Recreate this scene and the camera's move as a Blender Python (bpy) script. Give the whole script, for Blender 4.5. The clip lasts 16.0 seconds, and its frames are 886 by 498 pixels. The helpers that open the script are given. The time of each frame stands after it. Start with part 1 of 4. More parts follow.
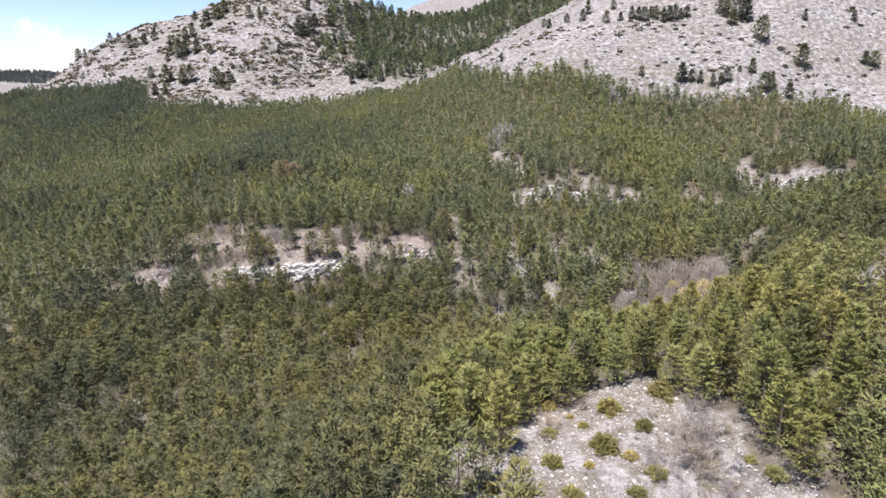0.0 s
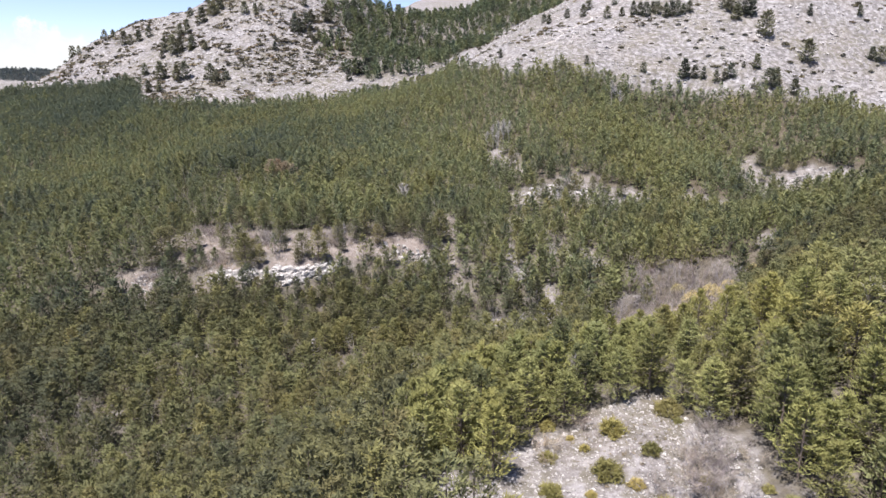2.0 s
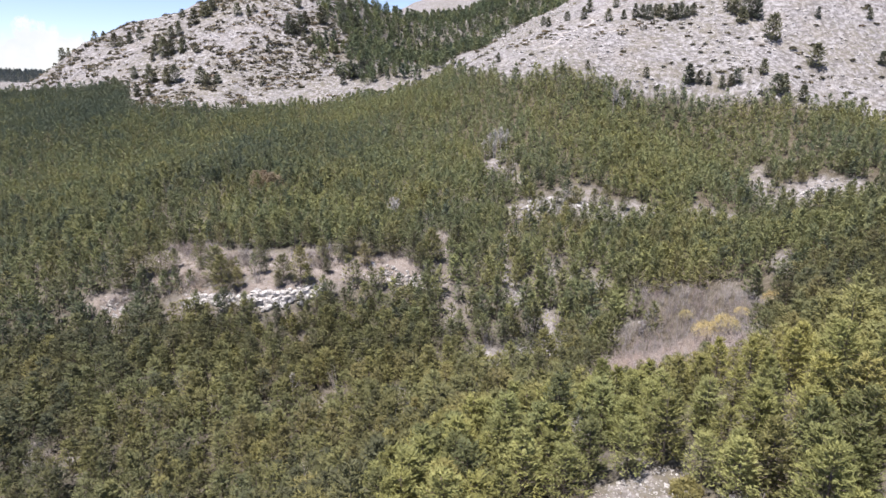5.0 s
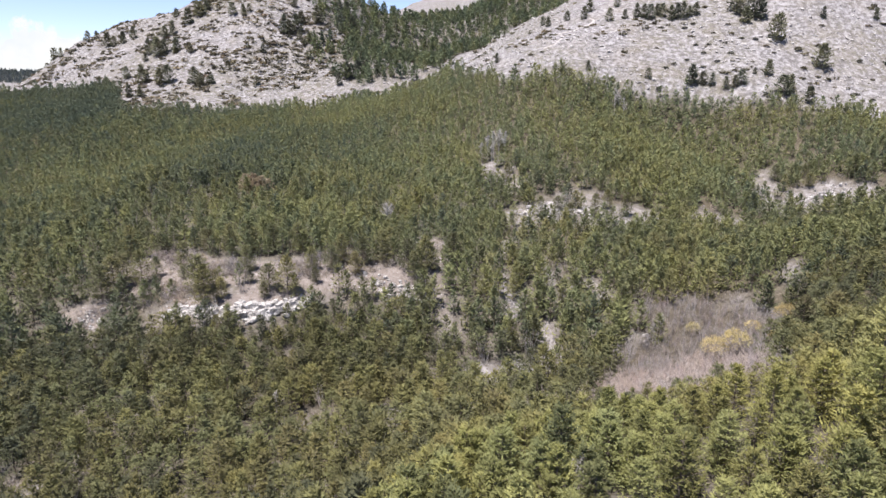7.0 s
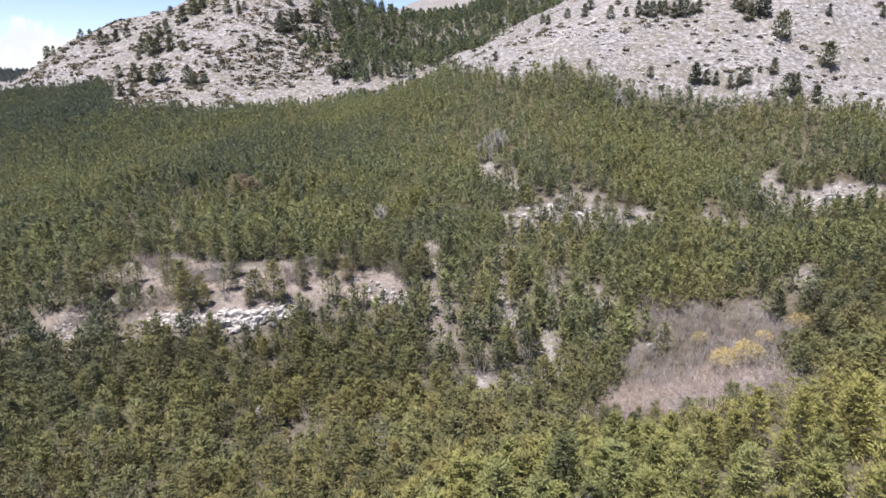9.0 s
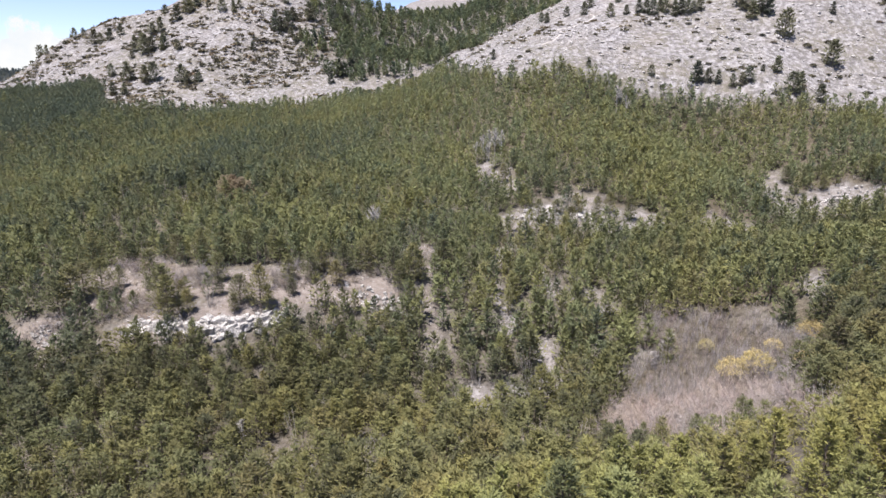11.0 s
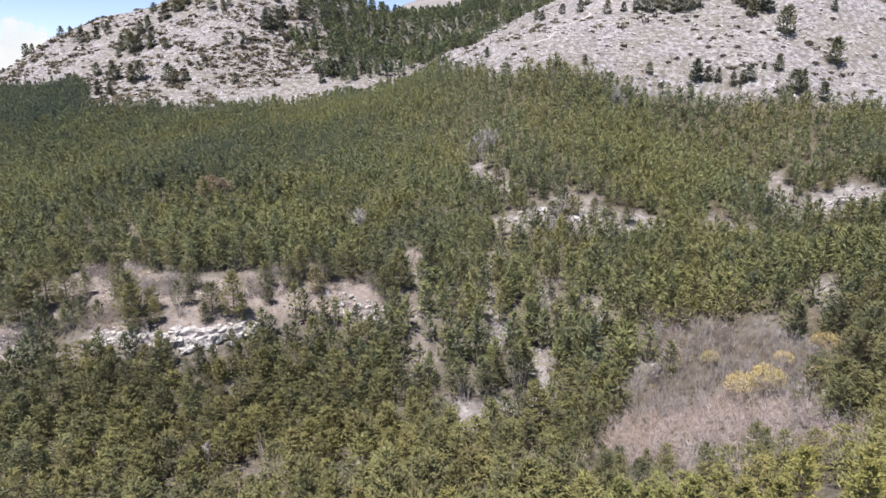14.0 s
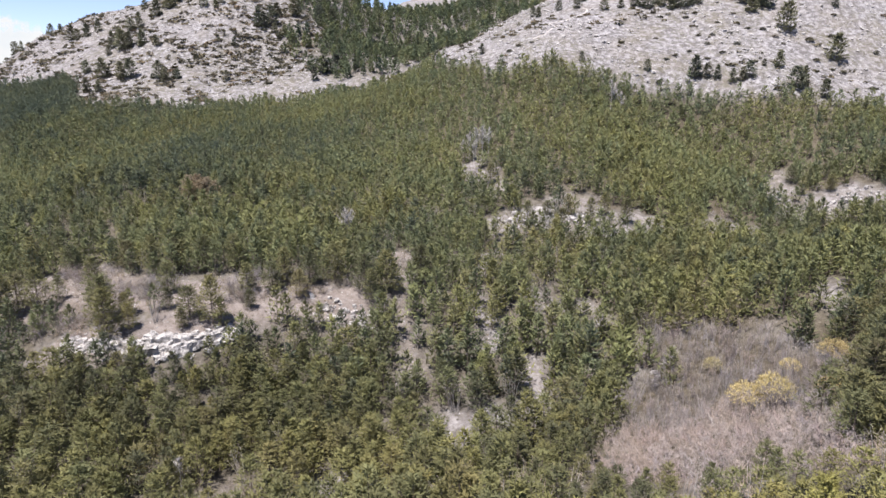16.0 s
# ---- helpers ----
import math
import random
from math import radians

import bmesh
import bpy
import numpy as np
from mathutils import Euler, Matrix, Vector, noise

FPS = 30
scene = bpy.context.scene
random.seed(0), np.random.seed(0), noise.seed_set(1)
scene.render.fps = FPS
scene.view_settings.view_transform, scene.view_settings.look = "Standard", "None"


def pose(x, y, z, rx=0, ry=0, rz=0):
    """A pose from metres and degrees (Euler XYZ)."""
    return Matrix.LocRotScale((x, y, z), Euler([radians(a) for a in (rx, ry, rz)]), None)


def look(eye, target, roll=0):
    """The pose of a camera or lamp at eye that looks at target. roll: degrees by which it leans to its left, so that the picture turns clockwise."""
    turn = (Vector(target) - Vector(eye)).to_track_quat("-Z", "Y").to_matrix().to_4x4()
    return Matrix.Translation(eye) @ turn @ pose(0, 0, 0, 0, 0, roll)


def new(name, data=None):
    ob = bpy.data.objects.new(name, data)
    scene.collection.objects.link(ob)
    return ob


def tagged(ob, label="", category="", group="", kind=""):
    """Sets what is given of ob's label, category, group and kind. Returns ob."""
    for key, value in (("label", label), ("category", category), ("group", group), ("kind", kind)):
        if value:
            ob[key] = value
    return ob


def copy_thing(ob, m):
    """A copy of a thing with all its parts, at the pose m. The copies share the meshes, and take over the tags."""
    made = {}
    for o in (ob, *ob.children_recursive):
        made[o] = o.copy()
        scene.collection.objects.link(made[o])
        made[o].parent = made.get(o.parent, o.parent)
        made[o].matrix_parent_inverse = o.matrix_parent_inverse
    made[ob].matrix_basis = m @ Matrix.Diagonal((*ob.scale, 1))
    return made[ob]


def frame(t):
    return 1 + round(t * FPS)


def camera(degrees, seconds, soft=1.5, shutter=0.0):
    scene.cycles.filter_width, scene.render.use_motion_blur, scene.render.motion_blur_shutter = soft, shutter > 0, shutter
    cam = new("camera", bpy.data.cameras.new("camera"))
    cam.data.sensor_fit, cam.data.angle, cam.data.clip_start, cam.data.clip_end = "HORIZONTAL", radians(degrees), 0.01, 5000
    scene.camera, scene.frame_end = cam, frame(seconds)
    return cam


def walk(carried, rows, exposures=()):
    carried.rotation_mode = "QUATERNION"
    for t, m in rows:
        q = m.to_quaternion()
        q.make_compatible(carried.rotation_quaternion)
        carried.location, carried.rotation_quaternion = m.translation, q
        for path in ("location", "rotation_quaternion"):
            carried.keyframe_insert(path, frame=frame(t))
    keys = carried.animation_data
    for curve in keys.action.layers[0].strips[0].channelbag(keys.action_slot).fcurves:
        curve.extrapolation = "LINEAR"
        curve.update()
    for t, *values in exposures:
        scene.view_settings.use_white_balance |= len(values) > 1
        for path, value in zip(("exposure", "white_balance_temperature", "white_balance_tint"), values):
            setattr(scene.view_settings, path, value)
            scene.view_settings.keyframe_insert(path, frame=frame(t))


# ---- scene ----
cam = camera(70.0, 16.0, soft=1.5)
PATH = [
    (0.0, pose(0.00, 0.01, 100.00, 75.963, -0.000, -0.000)),
    (0.5, pose(0.37, 1.68, 99.77, 75.931, 0.029, 0.025)),
    (1.0, pose(0.72, 3.42, 99.55, 75.887, 0.026, 0.039)),
    (1.5, pose(1.07, 5.18, 99.36, 75.833, 0.025, 0.024)),
    (2.0, pose(1.45, 7.16, 99.43, 75.788, 0.050, 0.021)),
    (2.5, pose(1.81, 9.31, 99.81, 75.772, 0.059, 0.025)),
    (3.0, pose(2.17, 11.56, 100.38, 75.761, 0.069, 0.028)),
    (3.5, pose(2.54, 13.72, 100.93, 75.718, 0.064, 0.024)),
    (4.0, pose(2.93, 15.93, 101.49, 75.733, 0.029, 0.025)),
    (4.5, pose(3.33, 18.07, 101.92, 75.750, 0.023, 0.013)),
    (5.0, pose(3.67, 20.26, 102.22, 75.805, -0.017, 0.014)),
    (7.5, pose(5.19, 30.89, 102.13, 75.895, -0.106, -0.048)),
    (8.0, pose(5.49, 32.93, 101.97, 75.889, -0.106, -0.063)),
    (8.5, pose(5.76, 34.86, 101.75, 75.889, -0.119, -0.075)),
    (9.0, pose(6.04, 36.64, 101.51, 75.901, -0.148, -0.087)),
    (11.5, pose(7.55, 44.78, 100.31, 75.983, -0.193, -0.194)),
    (12.0, pose(7.87, 46.40, 100.11, 75.981, -0.208, -0.236)),
    (12.5, pose(8.23, 47.96, 99.89, 76.022, -0.203, -0.288)),
    (13.0, pose(8.62, 49.50, 99.65, 76.034, -0.194, -0.342)),
    (13.5, pose(9.04, 51.01, 99.39, 76.066, -0.196, -0.394)),
    (14.0, pose(9.47, 52.55, 99.12, 76.102, -0.197, -0.455)),
    (14.5, pose(9.92, 54.10, 98.85, 76.123, -0.190, -0.499)),
    (15.0, pose(10.38, 55.70, 98.59, 76.127, -0.188, -0.571)),
    (15.5, pose(10.82, 57.28, 98.29, 76.115, -0.182, -0.618)),
    (16.0, pose(11.27, 58.89, 97.98, 76.094, -0.199, -0.677)),
]
walk(cam, PATH, ((0.0, 1.41), (5.0, 1.37), (9.0, 1.36), (16.0, 1.30)))

# ---- world, sun ----
SUN_TO = Vector((-0.21, -0.26, 0.88)).normalized()
world = bpy.data.worlds.new("sky")
scene.world = world
world.use_nodes = True
wn, wl = world.node_tree.nodes, world.node_tree.links
wn.clear()
w_out, w_bg = wn.new("ShaderNodeOutputWorld"), wn.new("ShaderNodeBackground")
w_sky = wn.new("ShaderNodeTexSky")
w_sky.sky_type, w_sky.sun_disc = "NISHITA", False
w_sky.sun_elevation = math.asin(SUN_TO.z)
w_sky.sun_rotation = math.atan2(SUN_TO.x, SUN_TO.y)
w_sky.altitude, w_sky.dust_density = 1800, 0.12
w_sky.air_density, w_sky.ozone_density = 0.85, 1.2
w_bg.inputs["Strength"].default_value = 0.080
w_tint = wn.new("ShaderNodeMix")
w_tint.data_type, w_tint.blend_type = "RGBA", "MULTIPLY"
w_tint.inputs[0].default_value = 1.0
w_tint.inputs[7].default_value = (1.05, 0.94, 1.03, 1)
wl.new(w_sky.outputs[0], w_tint.inputs[6])
wl.new(w_tint.outputs[2], w_bg.inputs["Color"])
wl.new(w_bg.outputs[0], w_out.inputs["Surface"])
sun_data = bpy.data.lights.new("sun", "SUN")
sun_data.energy, sun_data.angle, sun_data.color = 4.4, radians(0.53), (1.0, 0.945, 0.91)
sun = new("sun", sun_data)
sun.matrix_world = look(SUN_TO * 900, (0, 0, 0))


# ---- materials ----
def material(name, rough=0.9):
    m = bpy.data.materials.new(name)
    m.use_nodes = True
    n = m.node_tree.nodes
    b = n["Principled BSDF"]
    b.inputs["Roughness"].default_value = rough
    b.inputs["Specular IOR Level"].default_value = 0.2
    return m, n, m.node_tree.links, b


def noise_node(n, l, scale, detail=6.0, rough=0.6, vec=None):
    t = n.new("ShaderNodeTexNoise")
    t.inputs["Scale"].default_value, t.inputs["Detail"].default_value, t.inputs["Roughness"].default_value = scale, detail, rough
    if vec:
        l.new(vec, t.inputs["Vector"])
    return t.outputs["Fac"]


def ramp(n, l, fac, stops):
    r = n.new("ShaderNodeValToRGB")
    e = r.color_ramp.elements
    while len(e) < len(stops):
        e.new(0.5)
    for k, (p, c) in enumerate(stops):
        e[k].position, e[k].color = p, (*c, 1) if len(c) == 3 else (c[0], c[0], c[0], 1)
    l.new(fac, r.inputs["Fac"])
    return r.outputs["Color"]


def mix(n, l, fac, a, b, how="MIX"):
    x = n.new("ShaderNodeMix")
    x.data_type, x.blend_type = "RGBA", how
    if isinstance(fac, float):
        x.inputs[0].default_value = fac
    else:
        l.new(fac, x.inputs[0])
    for sock, v in ((x.inputs[6], a), (x.inputs[7], b)):
        if isinstance(v, tuple):
            sock.default_value = (*v, 1)
        else:
            l.new(v, sock)
    return x.outputs[2]


def bump(n, l, b, height, strength, dist):
    k = n.new("ShaderNodeBump")
    k.inputs["Strength"].default_value, k.inputs["Distance"].default_value = strength, dist
    l.new(height, k.inputs["Height"])
    l.new(k.outputs[0], b.inputs["Normal"])


def ground_material():
    """Pale limestone scree with dry grass and bare soil; needle litter where the attribute 'litter' says so."""
    m, n, l, b = material("stony_ground", 0.95)
    co = n.new("ShaderNodeTexCoord").outputs["Object"]
    stone = ramp(n, l, noise_node(n, l, 1.3, 8, 0.72, co), [(0.34, (0.080, 0.070, 0.065)), (0.5, (0.195, 0.181, 0.179)), (0.66, (0.382, 0.363, 0.364))])
    far_stone = ramp(n, l, noise_node(n, l, 0.22, 9, 0.76, co), [(0.41, (0.065, 0.056, 0.050)), (0.5, (0.160, 0.152, 0.160)), (0.58, (0.29, 0.282, 0.30))])
    block = ramp(n, l, noise_node(n, l, 0.42, 7, 0.72, co), [(0.43, (0.060, 0.053, 0.049)), (0.50, (0.146, 0.135, 0.136)), (0.565, (0.34, 0.326, 0.333))])
    rock = mix(n, l, 0.25, mix(n, l, 0.68, stone, block), far_stone)
    grass = ramp(n, l, noise_node(n, l, 0.9, 8, 0.75, co), [(0.3, (0.10, 0.078, 0.056)), (0.55, (0.19, 0.156, 0.112)), (0.75, (0.27, 0.233, 0.178))])
    where = ramp(n, l, noise_node(n, l, 0.055, 5, 0.65, co), [(0.48, (0.0,)), (0.64, (0.27,))])
    col = mix(n, l, where, rock, grass)
    green = ramp(n, l, noise_node(n, l, 0.3, 8, 0.78, co), [(0.47, (0.0,)), (0.57, (0.7,))])
    patchy = ramp(n, l, noise_node(n, l, 0.012, 4, 0.6, co), [(0.37, (0.0,)), (0.53, (1.0,))])
    both = mix(n, l, 1.0, green, patchy, "MULTIPLY")
    col = mix(n, l, both, col, (0.095, 0.086, 0.056))
    turf = n.new("ShaderNodeAttribute")
    turf.attribute_name = "turf"
    dry = ramp(n, l, noise_node(n, l, 0.5, 8, 0.75, co), [(0.32, (0.096, 0.076, 0.066)), (0.52, (0.178, 0.148, 0.132)), (0.70, (0.25, 0.217, 0.198))])
    col = mix(n, l, turf.outputs["Fac"], col, dry)
    att = n.new("ShaderNodeAttribute")
    att.attribute_name = "litter"
    floor = ramp(n, l, noise_node(n, l, 0.8, 6, 0.7, co), [(0.35, (0.047, 0.039, 0.027)), (0.6, (0.094, 0.079, 0.058)), (0.8, (0.165, 0.14, 0.117))])
    col = mix(n, l, att.outputs["Fac"], col, floor)
    l.new(col, b.inputs["Base Color"])
    vor = n.new("ShaderNodeTexVoronoi")
    vor.inputs["Scale"].default_value = 1.7
    l.new(co, vor.inputs["Vector"])
    hgt = mix(n, l, 0.5, noise_node(n, l, 0.45, 10, 0.75, co), vor.outputs["Distance"])
    hgt = mix(n, l, 0.5, hgt, noise_node(n, l, 0.5, 9, 0.75, co))
    bump(n, l, b, hgt, 1.0, 0.7)
    return m


def foliage_material(name, dark, mid, light, joined=True, through_light=0.32):
    """Needles or leaves: the tone differs from plant to plant and from spray to spray."""
    m, n, l, b = material(name, 0.75)
    co = n.new("ShaderNodeNewGeometry")
    if joined:
        a = n.new("ShaderNodeAttribute")
        a.attribute_name = "tint"
        own = a.outputs["Fac"]
    else:
        own = n.new("ShaderNodeObjectInfo").outputs["Random"]
    tone = n.new("ShaderNodeMath")
    tone.operation = "MULTIPLY_ADD"
    l.new(co.outputs["Random Per Island"], tone.inputs[0])
    tone.inputs[1].default_value = 0.24
    half = n.new("ShaderNodeMath")
    half.operation = "MULTIPLY"
    l.new(own, half.inputs[0])
    half.inputs[1].default_value = 0.76
    l.new(half.outputs[0], tone.inputs[2])
    col = ramp(n, l, tone.outputs[0], [(0.08, dark), (0.5, mid), (0.92, light)])
    patch = ramp(n, l, noise_node(n, l, 0.03, 4, 0.6, co.outputs["Position"]), [(0.35, (0.90, 0.95, 1.0)), (0.65, (1.06, 1.02, 0.94))])
    col = mix(n, l, 1.0, col, patch, "MULTIPLY")
    many, part_of = n.new("ShaderNodeMath"), n.new("ShaderNodeMath")
    many.operation, part_of.operation = "MULTIPLY", "FRACT"
    l.new(own, many.inputs[0])
    many.inputs[1].default_value = 17.3
    l.new(many.outputs[0], part_of.inputs[0])
    hue = ramp(n, l, part_of.outputs[0], [(0.0, (0.89, 0.95, 1.03)), (0.35, (0.97, 1.0, 0.98)), (0.75, (1.03, 1.02, 0.92)), (1.0, (1.04, 0.98, 1.0))])
    col = mix(n, l, 1.0, col, hue, "MULTIPLY")
    l.new(col, b.inputs["Base Color"])
    t = n.new("ShaderNodeBsdfTranslucent")
    l.new(col, t.inputs["Color"])
    s = n.new("ShaderNodeMixShader")
    s.inputs[0].default_value = through_light
    l.new(b.outputs[0], s.inputs[1])
    l.new(t.outputs[0], s.inputs[2])
    l.new(s.outputs[0], n["Material Output"].inputs["Surface"])
    return m


def plain_material(name, c1, c2, scale, depth=0.05, rough=0.9):
    m, n, l, b = material(name, rough)
    co = n.new("ShaderNodeNewGeometry").outputs["Position"]
    l.new(ramp(n, l, noise_node(n, l, scale, 8, 0.7, co), [(0.33, c1), (0.68, c2)]), b.inputs["Base Color"])
    bump(n, l, b, noise_node(n, l, scale * 2.5, 8, 0.7, co), 0.8, depth)
    return m


GROUND = ground_material()
NEEDLES_NEAR = foliage_material("pine_needles_near", (0.122, 0.121, 0.056), (0.230, 0.224, 0.088), (0.305, 0.288, 0.114), False)
NEEDLES = foliage_material("pine_needles", (0.094, 0.091, 0.052), (0.192, 0.182, 0.083), (0.252, 0.240, 0.103))
BENCH_NEEDLES = foliage_material("clearing_needles", (0.088, 0.086, 0.050), (0.160, 0.154, 0.080), (0.225, 0.206, 0.1), False)
DARK_NEEDLES = foliage_material("dark_pine_needles", (0.082, 0.083, 0.062), (0.128, 0.128, 0.090), (0.18, 0.175, 0.118), False)
DARK_WOOD = foliage_material("dark_wood_needles", (0.070, 0.085, 0.055), (0.12, 0.138, 0.080), (0.18, 0.195, 0.105))
# the blue-grey puts aerial haze into the far hill's needle colour
HAZED_NEEDLES = foliage_material("hazed_needles", (0.085, 0.098, 0.100), (0.118, 0.132, 0.130), (0.15, 0.165, 0.155))
RUSTY = foliage_material("rusty_needles", (0.215, 0.168, 0.115), (0.31, 0.243, 0.175), (0.38, 0.31, 0.235), False)
GRASS = foliage_material("dry_grass_blades", (0.13, 0.105, 0.065), (0.22, 0.18, 0.12), (0.29, 0.25, 0.17))
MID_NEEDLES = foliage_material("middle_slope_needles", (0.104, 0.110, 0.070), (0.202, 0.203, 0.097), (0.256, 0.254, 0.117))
# extra blue, most in the dark end, stands in for haze over the upper slope
FAR_NEEDLES = foliage_material("hazed_slope_needles", (0.126, 0.135, 0.085), (0.205, 0.212, 0.110), (0.255, 0.256, 0.125))
JUNIPER = foliage_material("juniper_sprays", (0.14, 0.135, 0.062), (0.25, 0.228, 0.095), (0.37, 0.315, 0.14), False)
SCRUB = foliage_material("scrub_leaves", (0.068, 0.062, 0.044), (0.130, 0.113, 0.078), (0.215, 0.172, 0.125), True, 0.25)
MOUNTAIN_BUSH = foliage_material("mountain_bush_leaves", (0.085, 0.080, 0.062), (0.135, 0.124, 0.097), (0.20, 0.178, 0.14), False, 0.25)
TWIGS = foliage_material("bare_twigs", (0.235, 0.187, 0.174), (0.300, 0.243, 0.227), (0.370, 0.305, 0.286), True, 0.1)
GREY_TWIGS = foliage_material("grey_twigs", (0.165, 0.138, 0.141), (0.23, 0.196, 0.201), (0.31, 0.268, 0.270), True, 0.1)
SHRUB = foliage_material("shrub_twigs", (0.165, 0.132, 0.110), (0.25, 0.207, 0.175), (0.33, 0.282, 0.24), True, 0.1)
BLOSSOM = foliage_material("yellow_buds", (0.335, 0.262, 0.130), (0.415, 0.332, 0.165), (0.48, 0.395, 0.21), False)
BARK = plain_material("bark", (0.07, 0.055, 0.045), (0.20, 0.16, 0.135), 3.0)
PALE_BARK = plain_material("pale_bark", (0.26, 0.235, 0.22), (0.45, 0.425, 0.405), 2.0)
LIMESTONE = plain_material("limestone", (0.15, 0.138, 0.129), (0.55, 0.522, 0.502), 1.6, 0.4)


# ---- shapes ----
def lattice(ix, iy, seed):
    v = np.sin(ix * 127.1 + iy * 311.7 + seed * 74.7) * 43758.5453
    return v - np.floor(v)


def value_noise(x, y, size, seed):
    """Smooth noise from 0 to 1 with features of that many metres."""
    x, y = x / size, y / size
    ix, iy = np.floor(x), np.floor(y)
    fx, fy = x - ix, y - iy
    fx, fy = fx * fx * (3 - 2 * fx), fy * fy * (3 - 2 * fy)
    a, b = lattice(ix, iy, seed), lattice(ix + 1, iy, seed)
    c, d = lattice(ix, iy + 1, seed), lattice(ix + 1, iy + 1, seed)
    return (a * (1 - fx) + b * fx) * (1 - fy) + (c * (1 - fx) + d * fx) * fy


def step(u):
    return 1 / (1 + np.exp(-np.clip(u, -40, 40)))

SPUR_HILLS = (
    (60, 90, 26, 23.8),
    (15, 80, 26, 14.9),
    (-30, 95, 26, 3.4),
    (-75, 115, 26, -7.4),
    (75, 140, 26, 11.0),
    (30, 135, 26, 6.3),
    (-15, 150, 26, -1.9),
    (-60, 155, 26, 6.6),
    (100, 175, 26, 7.2),
    (62, 175, 26, -9.1),
    (20, 180, 26, 3.1),
    (-20, 195, 26, 4.6),
    (-65, 200, 26, 0.7),
    (105, 60, 26, 46.8),
    (-5, 50, 26, 15.7),
    (-75, 135, 20, 3.3),
)
SLOPE_HILLS = (
    (-120, 180, 48, -0.1),
    (150, 230, 48, -22.8),
    (70, 245, 48, -1.8),
    (-10, 260, 48, -0.1),
    (-90, 280, 48, 9.6),
    (150, 320, 48, 9.1),
    (70, 330, 48, 9.3),
    (0, 345, 48, -5.1),
    (-80, 360, 48, 3.5),
    (-170, 310, 48, -4.6),
    (215, 360, 48, 1.8),
    (40, 400, 48, 18.0),
    (160, 140, 48, 45.5),
    (120, 325, 28, -20.5),
    (168, 345, 25, 6.9),
    (205, 335, 28, -8.5),
    (140, 290, 30, -1.7),
)
MOUNTAIN_HILLS = (
    (-200, 430, 85, 5.1),
    (-100, 450, 85, -26.9),
    (110, 460, 85, 23.9),
    (230, 440, 85, 7.8),
    (-290, 560, 85, -4.9),
    (-180, 590, 85, 11.9),
    (-70, 540, 85, 10.9),
    (220, 560, 85, 81.8),
    (-140, 700, 85, 66.1),
    (-10, 700, 85, 0.7),
    (120, 780, 85, 68.0),
    (-280, 680, 85, 53.2),
    (330, 300, 85, -13.2),
    (320, 500, 85, 56.2),
    (-400, 600, 85, -19.6),
    (-340, 420, 85, -22.8),
    (-250, 200, 85, -15.8),
    (280, 180, 85, 51.0),
    (20, 480, 45, -7.1),
    (-20, 630, 50, -33.6),
)
LEDGE_HILLS = (
    (-37, 178, 8, 4.5),
    (-50, 178, 8, 2.8),
    (-62, 179, 8, 2.2),
)
KNOLL_HILLS = (
    (14, 63, 8, -1.6),
    (25, 63, 8, -0.9),
    (36, 64, 8, -0.8),
    (14, 75, 8, -2.5),
    (25, 75, 8, 0.3),
    (36, 75, 8, -0.7),
    (18, 85, 8, -1.1),
    (28, 86, 8, 0.0),
    (39, 84, 8, -3.2),
)
FAR_HILLS = (
    (-228, 676, 45, -20.0),
    (-318, 640, 45, 11.0),
    (140, 1950, 400, 238.0),
    (-880, 1210, 190, 22.0),
    (-1500, 1500, 500, 30.0),
    (1300, 900, 420, 150.0),
    (-300, -900, 500, 20.0),
)


def smooth_ground(x, y):
    z = 28 + 22 * step((y - 180) / 9) + 14 * step((y - 270) / 25) + 30 * step((y - 370) / 30)
    z = z + 40 * step((y - 520) / 60) * np.exp(-(x / 260) ** 2)
    for cx, cy, r, up in SPUR_HILLS + SLOPE_HILLS + MOUNTAIN_HILLS + LEDGE_HILLS + KNOLL_HILLS + FAR_HILLS:
        z = z + up * np.exp(-((x - cx) ** 2 + (y - cy) ** 2) / (2 * r * r))
    return z


def ground(x, y):
    """The height of the ground, with its small bumps."""
    x, y = np.asarray(x, float), np.asarray(y, float)
    up = step((y - 400) / 40)
    z = smooth_ground(x, y) + 1.3 * (value_noise(x, y, 14, 3) - 0.5) + 0.5 * (value_noise(x, y, 4.5, 5) - 0.5)
    return z + up * (7 * (value_noise(x, y, 55, 7) - 0.5) + 4.5 * (value_noise(x, y, 19, 8) - 0.5) + 1.1 * (value_noise(x, y, 8, 9) - 0.5))


